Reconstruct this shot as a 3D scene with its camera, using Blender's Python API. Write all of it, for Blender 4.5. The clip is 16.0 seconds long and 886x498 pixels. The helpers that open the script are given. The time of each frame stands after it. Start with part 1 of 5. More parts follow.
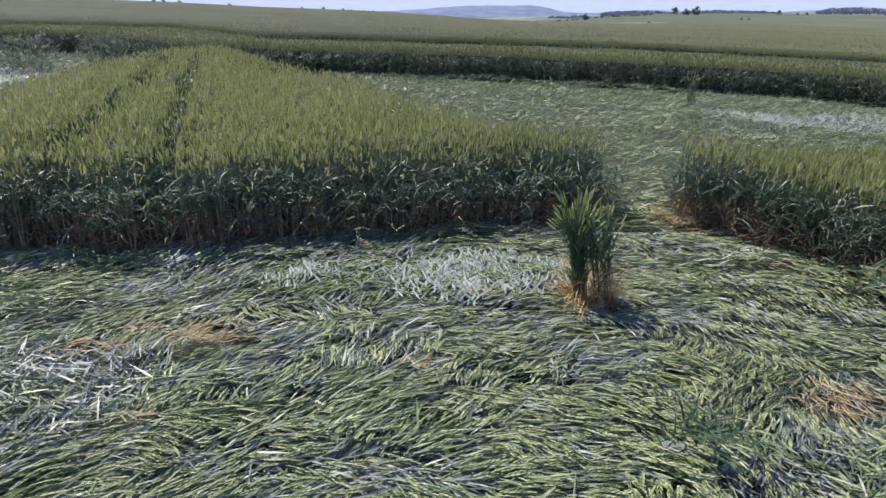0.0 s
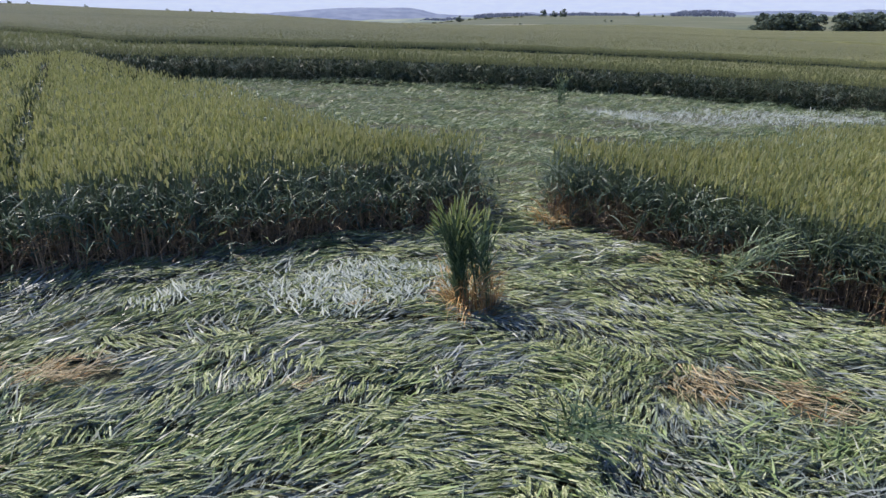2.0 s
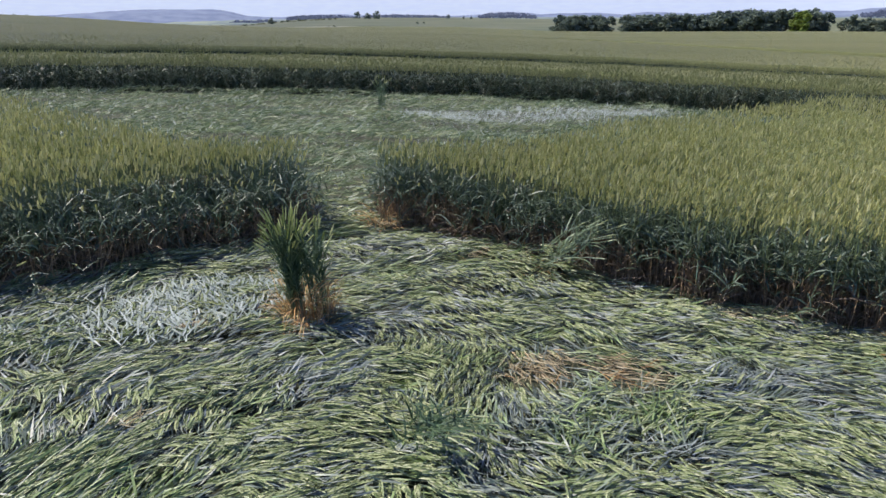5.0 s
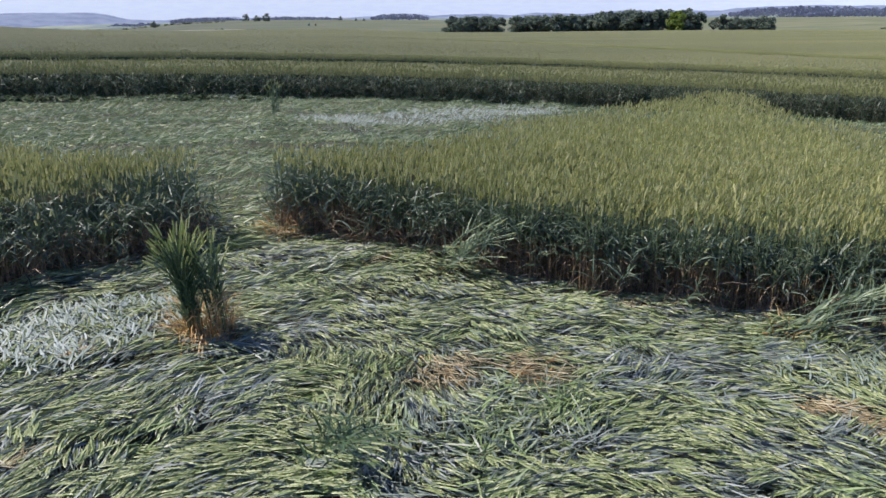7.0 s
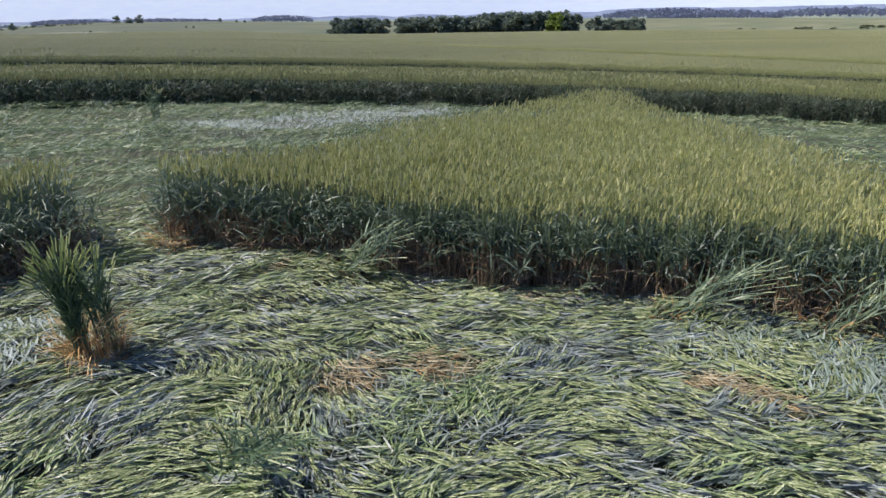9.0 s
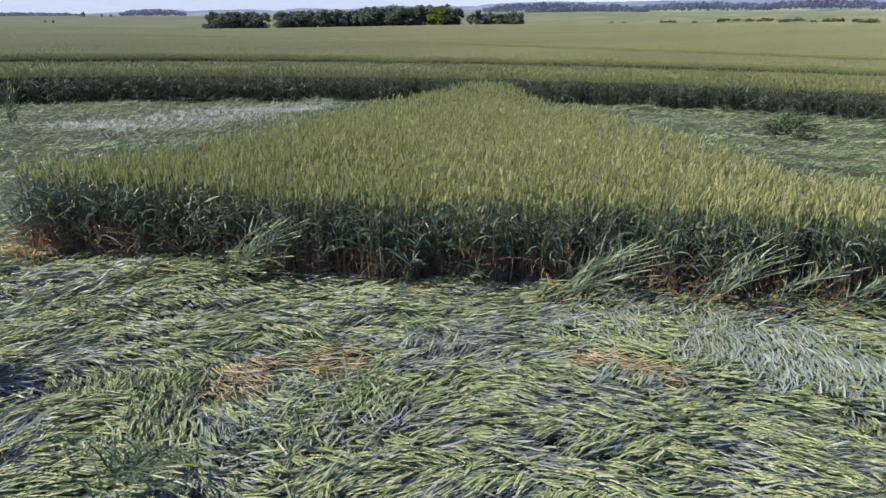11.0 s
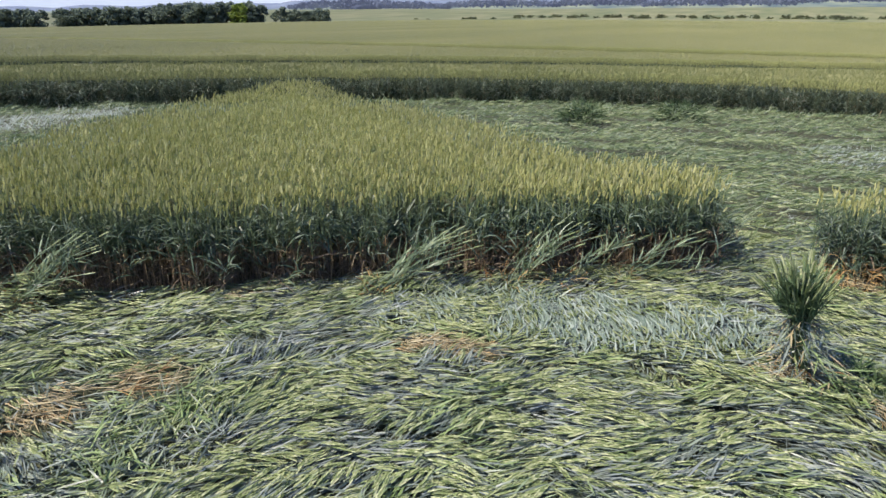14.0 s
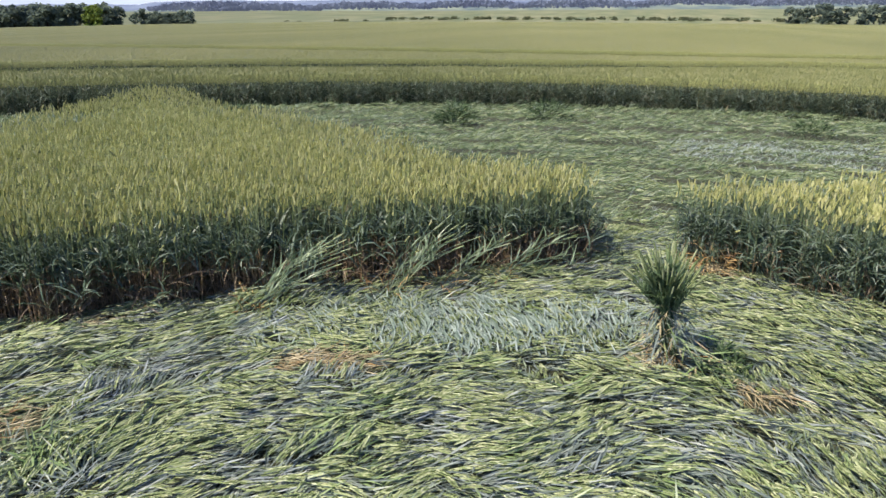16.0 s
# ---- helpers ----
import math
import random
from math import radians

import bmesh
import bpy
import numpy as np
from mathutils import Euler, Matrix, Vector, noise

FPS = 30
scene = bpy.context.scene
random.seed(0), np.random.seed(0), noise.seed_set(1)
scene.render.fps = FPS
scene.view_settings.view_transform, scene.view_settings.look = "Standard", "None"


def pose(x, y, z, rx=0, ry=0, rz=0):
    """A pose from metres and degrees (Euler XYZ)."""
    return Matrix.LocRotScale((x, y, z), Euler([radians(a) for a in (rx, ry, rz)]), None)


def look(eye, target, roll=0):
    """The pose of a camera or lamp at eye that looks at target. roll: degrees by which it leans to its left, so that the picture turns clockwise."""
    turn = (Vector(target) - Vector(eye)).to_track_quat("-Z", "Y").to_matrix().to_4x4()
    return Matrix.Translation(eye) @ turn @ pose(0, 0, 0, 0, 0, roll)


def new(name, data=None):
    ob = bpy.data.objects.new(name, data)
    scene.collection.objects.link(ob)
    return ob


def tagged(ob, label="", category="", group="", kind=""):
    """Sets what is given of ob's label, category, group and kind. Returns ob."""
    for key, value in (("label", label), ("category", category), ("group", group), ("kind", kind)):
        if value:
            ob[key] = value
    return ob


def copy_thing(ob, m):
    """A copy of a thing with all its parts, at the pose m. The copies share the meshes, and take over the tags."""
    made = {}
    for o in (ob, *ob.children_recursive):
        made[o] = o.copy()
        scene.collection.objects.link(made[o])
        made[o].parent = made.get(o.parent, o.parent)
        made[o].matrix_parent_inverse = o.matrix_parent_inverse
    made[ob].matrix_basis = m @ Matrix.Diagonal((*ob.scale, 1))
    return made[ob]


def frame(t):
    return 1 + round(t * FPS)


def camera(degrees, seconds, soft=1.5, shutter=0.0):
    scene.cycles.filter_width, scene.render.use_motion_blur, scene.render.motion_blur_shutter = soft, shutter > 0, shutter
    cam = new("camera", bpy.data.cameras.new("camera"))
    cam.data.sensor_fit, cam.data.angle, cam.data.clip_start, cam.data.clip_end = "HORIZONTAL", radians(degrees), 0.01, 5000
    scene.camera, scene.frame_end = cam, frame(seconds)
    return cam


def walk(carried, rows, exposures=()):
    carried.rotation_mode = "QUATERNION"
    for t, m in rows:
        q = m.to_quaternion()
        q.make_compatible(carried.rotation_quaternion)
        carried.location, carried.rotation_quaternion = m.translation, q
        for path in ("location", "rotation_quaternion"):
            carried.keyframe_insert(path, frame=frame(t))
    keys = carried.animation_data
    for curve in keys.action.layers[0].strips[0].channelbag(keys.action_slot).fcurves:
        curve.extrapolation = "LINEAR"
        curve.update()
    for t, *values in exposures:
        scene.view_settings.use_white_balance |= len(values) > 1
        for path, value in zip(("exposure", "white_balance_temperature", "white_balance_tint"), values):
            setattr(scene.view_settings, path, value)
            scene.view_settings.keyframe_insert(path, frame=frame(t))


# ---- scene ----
# A crop formation in a wheat field, seen from its middle: eye level 1.9 m, wheat 0.75 m high.
cam = camera(64.8, 16.0, 1.5)
PATH = [
    (0.0, 0.000, 0.000, 1.852, 0.00, -18.71, 0.31),
    (0.5, 0.024, 0.003, 1.866, -2.66, -18.62, 0.29),
    (1.0, 0.047, 0.009, 1.860, -5.10, -18.62, 0.40),
    (1.5, 0.052, 0.034, 1.864, -7.38, -18.55, 0.30),
    (2.0, 0.059, 0.076, 1.872, -9.67, -18.50, 0.30),
    (2.5, 0.071, 0.114, 1.881, -12.07, -18.47, 0.33),
    (3.0, 0.072, 0.123, 1.887, -14.45, -18.43, 0.31),
    (3.5, 0.065, 0.102, 1.891, -16.84, -18.40, 0.21),
    (4.0, 0.049, 0.076, 1.886, -19.30, -18.35, 0.22),
    (6.5, 0.074, 0.079, 1.914, -30.48, -18.21, 0.00),
    (7.0, 0.079, 0.092, 1.908, -32.31, -18.16, -0.15),
    (7.5, 0.065, 0.118, 1.901, -33.95, -18.11, -0.14),
    (8.0, 0.043, 0.125, 1.905, -35.83, -18.10, -0.18),
    (8.5, 0.028, 0.114, 1.911, -38.54, -18.11, -0.16),
    (9.0, 0.047, 0.085, 1.915, -41.24, -18.08, -0.24),
    (9.5, 0.064, 0.062, 1.907, -43.71, -18.09, -0.21),
    (12.0, 0.076, 0.063, 1.905, -55.03, -18.92, -0.33),
    (12.5, 0.067, 0.056, 1.907, -57.63, -19.00, -0.33),
    (13.0, 0.063, 0.040, 1.905, -60.34, -18.96, -0.34),
    (13.5, 0.057, 0.009, 1.911, -62.90, -18.89, -0.36),
    (14.0, 0.048, -0.021, 1.909, -65.35, -18.85, -0.34),
    (14.5, 0.061, -0.035, 1.915, -67.83, -18.83, -0.32),
    (15.0, 0.105, -0.037, 1.925, -70.21, -18.79, -0.29),
    (15.5, 0.133, -0.036, 1.921, -72.69, -18.75, -0.33),
    (16.0, 0.144, -0.034, 1.918, -75.29, -18.76, -0.33),
]
EXPOSURES = [(0.0, 0.54, 6540, 12), (2.0, 0.48, 6540, 12), (7.0, 0.52, 6550, 12), (9.5, 0.50, 6620, 11), (12.0, 0.53, 6760, 9.5), (16.0, 0.70, 6960, 8)]
walk(cam, [(t, pose(x, y, z, 90 + pitch, 0, yaw) @ pose(0, 0, 0, 0, 0, roll)) for t, x, y, z, yaw, pitch, roll in PATH], EXPOSURES)

# ---- sky and sun ----
SUN_ELEVATION, SUN_AZIMUTH = 57.0, 45.0  # azimuth: degrees left of +y
world = bpy.data.worlds.new("sky")
scene.world = world
world.use_nodes = True
wn = world.node_tree
sky = wn.nodes.new("ShaderNodeTexSky")
sky.sky_type, sky.sun_disc = "NISHITA", False
sky.sun_elevation, sky.sun_rotation = radians(SUN_ELEVATION), radians(-SUN_AZIMUTH)
sky.air_density, sky.dust_density, sky.ozone_density = 1.0, 0.1, 4.0
tint = wn.nodes.new("ShaderNodeMix")
tint.data_type, tint.blend_type = "RGBA", "MULTIPLY"
tint.inputs["Factor"].default_value = 1.0
tint.inputs["B"].default_value = (0.80, 0.87, 1.18, 1)
wn.links.new(sky.outputs["Color"], tint.inputs["A"])
wn.links.new(tint.outputs["Result"], wn.nodes["Background"].inputs["Color"])
wn.nodes["Background"].inputs["Strength"].default_value = 0.114
sun = new("sun", bpy.data.lights.new("sun", "SUN"))
sun.data.energy, sun.data.angle, sun.data.color = 5.0, radians(0.6), (1.0, 0.94, 0.84)
sa, se = radians(SUN_AZIMUTH), radians(SUN_ELEVATION)
sun.matrix_world = look((-50 * math.sin(sa) * math.cos(se), 50 * math.cos(sa) * math.cos(se), 50 * math.sin(se)), (0, 0, 0))

# ---- materials ----
def material(name):
    m = bpy.data.materials.new(name)
    m.use_nodes = True
    return m, m.node_tree.nodes, m.node_tree.links, m.node_tree.nodes["Principled BSDF"]


def ramp(nodes, links, fac, stops):
    r = nodes.new("ShaderNodeValToRGB")
    while len(r.color_ramp.elements) < len(stops):
        r.color_ramp.elements.new(0.5)
    for e, (p, c) in zip(r.color_ramp.elements, stops):
        e.position, e.color = p, (*c, 1)
    links.new(fac, r.inputs["Fac"])
    return r.outputs["Color"]


def blade_material(name, stops, rough, spec, through_light, grain=60.0, piece=False, patch=0.35, gain=0.25, second=None):
    """A plant surface: each blade has its own tone, larger drifts of tone lie over it, fine streaks run in it; second: another range of tones, in drifts of half a metre."""
    m, nodes, links, bsdf = material(name)
    coord = nodes.new("ShaderNodeNewGeometry")
    if piece:
        rnd = nodes.new("ShaderNodeObjectInfo").outputs["Random"]
    else:
        rnd = coord.outputs["Random Per Island"]
    big = nodes.new("ShaderNodeTexNoise")
    big.inputs["Scale"].default_value = 1.1
    links.new(coord.outputs["Position"], big.inputs["Vector"])
    fine = nodes.new("ShaderNodeTexNoise")
    fine.inputs["Scale"].default_value = grain
    links.new(coord.outputs["Position"], fine.inputs["Vector"])
    shift = nodes.new("ShaderNodeMath")
    shift.operation = "MULTIPLY_ADD"
    links.new(big.outputs["Fac"], shift.inputs[0])
    shift.inputs[1].default_value = patch
    links.new(rnd, shift.inputs[2])
    add = nodes.new("ShaderNodeMath")
    add.operation = "MULTIPLY_ADD"
    links.new(fine.outputs["Fac"], add.inputs[0])
    add.inputs[1].default_value = gain
    links.new(shift.outputs[0], add.inputs[2])
    norm = nodes.new("ShaderNodeMath")
    norm.operation = "MULTIPLY_ADD"
    links.new(add.outputs[0], norm.inputs[0])
    norm.inputs[1].default_value, norm.inputs[2].default_value = 0.85, -0.13 - 0.3 * patch - 0.42 * (gain - 0.25)
    color = ramp(nodes, links, norm.outputs[0], stops)
    if second:
        drift = nodes.new("ShaderNodeTexNoise")
        drift.inputs["Scale"].default_value, drift.inputs["Detail"].default_value = 2.3, 2.0
        links.new(coord.outputs["Position"], drift.inputs["Vector"])
        own = nodes.new("ShaderNodeMath")
        own.operation = "MULTIPLY_ADD"
        links.new(rnd, own.inputs[0])
        own.inputs[1].default_value = 0.34
        links.new(drift.outputs["Fac"], own.inputs[2])
        share = nodes.new("ShaderNodeMapRange")
        share.inputs["From Min"].default_value, share.inputs["From Max"].default_value = 0.72, 0.86
        links.new(own.outputs[0], share.inputs["Value"])
        blend = nodes.new("ShaderNodeMix")
        blend.data_type = "RGBA"
        links.new(share.outputs[0], blend.inputs["Factor"])
        links.new(color, blend.inputs["A"])
        links.new(ramp(nodes, links, norm.outputs[0], second), blend.inputs["B"])
        color = blend.outputs["Result"]
    links.new(color, bsdf.inputs["Base Color"])
    bsdf.inputs["Roughness"].default_value = rough
    bsdf.inputs["Specular IOR Level"].default_value = spec
    if through_light:
        trans = nodes.new("ShaderNodeBsdfTranslucent")
        links.new(color, trans.inputs["Color"])
        mix = nodes.new("ShaderNodeMixShader")
        mix.inputs["Fac"].default_value = through_light
        links.new(bsdf.outputs[0], mix.inputs[1])
        links.new(trans.outputs[0], mix.inputs[2])
        links.new(mix.outputs[0], nodes["Material Output"].inputs["Surface"])
    return m


LEAF_STOPS = [(0.0, (0.056, 0.078, 0.060)), (0.25, (0.124, 0.155, 0.128)), (0.5, (0.208, 0.242, 0.222)), (0.75, (0.300, 0.330, 0.318)), (1.0, (0.480, 0.505, 0.505))]
GREEN_STOPS = [(0.0, (0.042, 0.080, 0.024)), (0.3, (0.088, 0.145, 0.046)), (0.6, (0.165, 0.238, 0.085)), (1.0, (0.310, 0.390, 0.165))]
PALE_STOPS = [(0.0, (0.160, 0.200, 0.155)), (0.5, (0.290, 0.335, 0.300)), (1.0, (0.480, 0.520, 0.495))]
EAR_STOPS = [(0.0, (0.105, 0.145, 0.050)), (0.35, (0.215, 0.258, 0.110)), (0.7, (0.335, 0.365, 0.190)), (1.0, (0.500, 0.505, 0.330))]
STEM_STOPS = [(0.0, (0.055, 0.085, 0.036)), (0.5, (0.110, 0.148, 0.070)), (1.0, (0.200, 0.230, 0.122))]
STRAW_STOPS = [(0.0, (0.230, 0.110, 0.045)), (0.5, (0.460, 0.280, 0.110)), (1.0, (0.640, 0.460, 0.220))]
PALE_STRAW = blade_material("pale_straw", [(0.0, (0.20, 0.150, 0.080)), (0.5, (0.36, 0.300, 0.172)), (1.0, (0.58, 0.500, 0.33))], 0.6, 0.35, 0.15)
FLAT_LEAF = blade_material("flattened_leaf", LEAF_STOPS, 0.43, 0.5, 0.22, second=GREEN_STOPS)
FLAT_LEAF_FAR = blade_material("outer_flattened_leaf", [(0.0, (0.055, 0.095, 0.034)), (0.3, (0.120, 0.185, 0.072)), (0.5, (0.200, 0.245, 0.140)), (0.7, (0.220, 0.285, 0.132)), (1.0, (0.420, 0.460, 0.370))], 0.42, 0.5, 0.22)
FLAT_EAR = blade_material("flattened_ear", EAR_STOPS, 0.6, 0.35, 0.12, 120, gain=0.8)
FLAT_LEAF_PIECE = blade_material("flattened_leaf_piece", LEAF_STOPS, 0.40, 0.5, 0.22, piece=True, second=GREEN_STOPS)
FLAT_EAR_PIECE = blade_material("flattened_ear_piece", EAR_STOPS, 0.6, 0.35, 0.12, 120, piece=True, gain=0.8)
COMB_LEAF = blade_material("combed_leaf", [(0.0, (0.130, 0.178, 0.130)), (0.5, (0.250, 0.305, 0.255)), (1.0, (0.430, 0.480, 0.430))], 0.45, 0.45, 0.2)
# pale underside tone with the sheen of sky and sun painted in
PALE_LEAF = blade_material("pale_sheen_leaf", PALE_STOPS, 0.50, 0.4, 0.2)
# the palest end of this range stands in for leaf sheen
LEAF = blade_material("standing_leaf", [(0.0, (0.044, 0.072, 0.044)), (0.5, (0.082, 0.120, 0.078)), (0.8, (0.160, 0.205, 0.155)), (1.0, (0.270, 0.305, 0.255))], 0.45, 0.45, 0.25)
STAND_EAR_STOPS = [(0.0, (0.240, 0.268, 0.096)), (0.4, (0.456, 0.446, 0.180)), (0.75, (0.535, 0.515, 0.252)), (1.0, (0.590, 0.562, 0.355))]
EAR = blade_material("standing_ear", STAND_EAR_STOPS, 0.7, 0.25, 0.22, 110, patch=0.18, gain=1.1)
BUSH_LEAF = blade_material("bush_leaf", [(0.0, (0.070, 0.100, 0.060)), (0.5, (0.135, 0.175, 0.115)), (1.0, (0.290, 0.330, 0.260))], 0.6, 0.3, 0.3)
CLUMP_LEAF = blade_material("heap_leaf", [(0.0, (0.020, 0.040, 0.014)), (0.6, (0.048, 0.084, 0.030)), (1.0, (0.105, 0.155, 0.060))], 0.6, 0.3, 0.2)
FIELD_EAR = blade_material("field_ear", [(0.0, (0.180, 0.205, 0.082)), (0.5, (0.262, 0.278, 0.122)), (1.0, (0.350, 0.350, 0.170))], 0.75, 0.2, 0.20, 40, patch=0.5)
# pale upper tones are painted glints on the arching leaves
FIELD_LEAF = blade_material("field_leaf", [(0.0, (0.034, 0.058, 0.034)), (0.45, (0.074, 0.110, 0.068)), (0.7, (0.150, 0.195, 0.135)), (1.0, (0.370, 0.405, 0.350))], 0.42, 0.5, 0.35)
FIELD_STEM = blade_material("field_stem", [(0.0, (0.050, 0.062, 0.032)), (0.6, (0.105, 0.110, 0.060)), (1.0, (0.200, 0.165, 0.095))], 0.6, 0.3, 0.0)
STEM = blade_material("stem", STEM_STOPS, 0.5, 0.4, 0.0)
DRY_STEM = blade_material("dry_stem", [(0.0, (0.125, 0.082, 0.052)), (0.5, (0.260, 0.172, 0.102)), (1.0, (0.440, 0.310, 0.170))], 0.65, 0.3, 0.0)
SHEAF_LEAF = blade_material("sheaf_leaf", [(0.0, (0.12, 0.17, 0.09)), (0.6, (0.24, 0.305, 0.185)), (1.0, (0.41, 0.465, 0.34))], 0.42, 0.5, 0.25, piece=True)
DEAD_LEAF = blade_material("withered_leaf", [(0.0, (0.090, 0.066, 0.048)), (0.5, (0.200, 0.150, 0.105)), (0.8, (0.340, 0.265, 0.180)), (1.0, (0.46, 0.31, 0.15))], 0.65, 0.3, 0.15)
STRAW = blade_material("dry_straw", STRAW_STOPS, 0.6, 0.35, 0.15)
TUFT_LEAF = blade_material("tuft_leaf", [(0.0, (0.045, 0.08, 0.04)), (0.6, (0.115, 0.175, 0.085)), (1.0, (0.22, 0.29, 0.16))], 0.45, 0.5, 0.25, piece=True)
TUFT_EAR = blade_material("tuft_ear", [(0.0, (0.28, 0.33, 0.10)), (0.6, (0.45, 0.48, 0.185)), (1.0, (0.58, 0.57, 0.30))], 0.6, 0.3, 0.3, 110, piece=True, gain=0.8)
# leaf tones lifted and blued: some distance haze is in the colour
CROWN = blade_material("tree_leaves", [(0.0, (0.092, 0.120, 0.098)), (0.5, (0.136, 0.170, 0.132)), (1.0, (0.185, 0.222, 0.160))], 0.9, 0.1, 0.35, 3)
HEDGE = blade_material("hedge_leaves", [(0.0, (0.060, 0.072, 0.040)), (0.5, (0.098, 0.112, 0.060)), (1.0, (0.165, 0.172, 0.092))], 0.9, 0.1, 0.3, 3)
CROWN_LIGHT = blade_material("light_tree_leaves", [(0.0, (0.08, 0.12, 0.02)), (0.5, (0.15, 0.20, 0.035)), (1.0, (0.24, 0.29, 0.06))], 0.6, 0.3, 0.25, 3)
BARK = blade_material("bark", [(0.0, (0.05, 0.04, 0.03)), (1.0, (0.14, 0.11, 0.08))], 0.9, 0.2, 0.0, 20)


def ground_material():
    """Soil with trodden thatch near by, darkened to stand in for shadowed gaps; far fields in broad drifts of green and
    tan.
    """
    m, nodes, links, bsdf = material("field_ground")
    geo = nodes.new("ShaderNodeNewGeometry")
    n1 = nodes.new("ShaderNodeTexNoise")
    n1.inputs["Scale"].default_value, n1.inputs["Detail"].default_value = 25.0, 8.0
    links.new(geo.outputs["Position"], n1.inputs["Vector"])
    soil = ramp(nodes, links, n1.outputs["Fac"], [(0.3, (0.030, 0.034, 0.018)), (0.6, (0.062, 0.066, 0.034)), (0.8, (0.125, 0.118, 0.066))])
    links.new(soil, bsdf.inputs["Base Color"])
    bsdf.inputs["Roughness"].default_value = 0.95
    bump = nodes.new("ShaderNodeBump")
    bump.inputs["Distance"].default_value = 0.03
    links.new(n1.outputs["Fac"], bump.inputs["Height"])
    links.new(bump.outputs[0], bsdf.inputs["Normal"])
    return m


def canopy_material(name, stops, scale, depth, rough=0.8):
    """Wheat canopy seen from afar: ears and dark gaps at hand's width, drifts of tone over tens of metres."""
    m, nodes, links, bsdf = material(name)
    geo = nodes.new("ShaderNodeNewGeometry")
    fine = nodes.new("ShaderNodeTexNoise")
    fine.inputs["Scale"].default_value, fine.inputs["Detail"].default_value = scale, 6.0
    links.new(geo.outputs["Position"], fine.inputs["Vector"])
    wide = nodes.new("ShaderNodeTexNoise")
    wide.inputs["Scale"].default_value, wide.inputs["Detail"].default_value = 0.05, 4.0
    stretch = nodes.new("ShaderNodeMapping")
    stretch.inputs["Rotation"].default_value = (0, 0, radians(-35))
    stretch.inputs["Scale"].default_value = (0.35, 1.6, 1)
    links.new(geo.outputs["Position"], stretch.inputs["Vector"])
    links.new(stretch.outputs[0], wide.inputs["Vector"])
    mixed = nodes.new("ShaderNodeMath")
    mixed.operation = "MULTIPLY_ADD"
    links.new(wide.outputs["Fac"], mixed.inputs[0])
    mixed.inputs[1].default_value = 0.6
    half = nodes.new("ShaderNodeMath")
    half.operation = "MULTIPLY"
    links.new(fine.outputs["Fac"], half.inputs[0])
    half.inputs[1].default_value = 0.45
    links.new(half.outputs[0], mixed.inputs[2])
    links.new(ramp(nodes, links, mixed.outputs[0], stops), bsdf.inputs["Base Color"])
    bsdf.inputs["Roughness"].default_value = rough
    bsdf.inputs["Diffuse Roughness"].default_value = 1.0
    bsdf.inputs["Specular IOR Level"].default_value = 0.2
    bump = nodes.new("ShaderNodeBump")
    bump.inputs["Distance"].default_value = depth
    bump.inputs["Strength"].default_value = 0.9
    links.new(fine.outputs["Fac"], bump.inputs["Height"])
    links.new(bump.outputs[0], bsdf.inputs["Normal"])
    return m


GROUND = ground_material()
CANOPY = canopy_material("wheat_canopy", [(0.25, (0.124, 0.134, 0.047)), (0.5, (0.206, 0.210, 0.082)), (0.75, (0.270, 0.264, 0.111))], 7.0, 0.5)
FAR_FIELD = canopy_material("far_fields", [(0.3, (0.065, 0.092, 0.042)), (0.5, (0.125, 0.135, 0.066)), (0.7, (0.20, 0.185, 0.10))], 0.02, 0.5)
PALE_FIELD = canopy_material("pale_stubble", [(0.2, (0.30, 0.28, 0.18)), (0.8, (0.42, 0.39, 0.27))], 0.05, 0.2)


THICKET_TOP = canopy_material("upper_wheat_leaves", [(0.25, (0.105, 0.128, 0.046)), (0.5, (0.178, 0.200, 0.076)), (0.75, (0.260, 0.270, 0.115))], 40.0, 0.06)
# field rim and core: shade painted as two darker leaf tones
FIELD_RIM = canopy_material("half_shaded_field_leaves", [(0.25, (0.095, 0.108, 0.038)), (0.5, (0.160, 0.172, 0.062)), (0.75, (0.220, 0.222, 0.084))], 30.0, 0.05)
FIELD_CORE = canopy_material("shaded_field_leaves", [(0.25, (0.024, 0.036, 0.020)), (0.5, (0.046, 0.062, 0.034)), (0.75, (0.080, 0.092, 0.050))], 30.0, 0.05)
# brown lower leaves with the islands' inner shade put into the colour
CORE = canopy_material("shaded_lower_leaves", [(0.25, (0.070, 0.062, 0.034)), (0.5, (0.115, 0.100, 0.055)), (0.75, (0.18, 0.155, 0.085))], 30.0, 0.05)


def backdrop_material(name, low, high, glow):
    """Far hills behind kilometres of air: woods and fields, a plain backdrop whose blued colour and glow stand in for
    haze.
    """
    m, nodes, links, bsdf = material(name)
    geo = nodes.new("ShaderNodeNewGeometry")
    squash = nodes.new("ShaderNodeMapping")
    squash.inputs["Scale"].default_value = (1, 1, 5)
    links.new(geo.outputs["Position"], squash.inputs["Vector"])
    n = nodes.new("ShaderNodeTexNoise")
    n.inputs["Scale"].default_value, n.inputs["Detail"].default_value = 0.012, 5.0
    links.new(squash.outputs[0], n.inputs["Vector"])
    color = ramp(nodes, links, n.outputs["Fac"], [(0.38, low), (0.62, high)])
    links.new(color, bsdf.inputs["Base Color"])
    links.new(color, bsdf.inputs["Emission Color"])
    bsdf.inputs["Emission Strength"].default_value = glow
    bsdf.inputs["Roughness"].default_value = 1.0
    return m


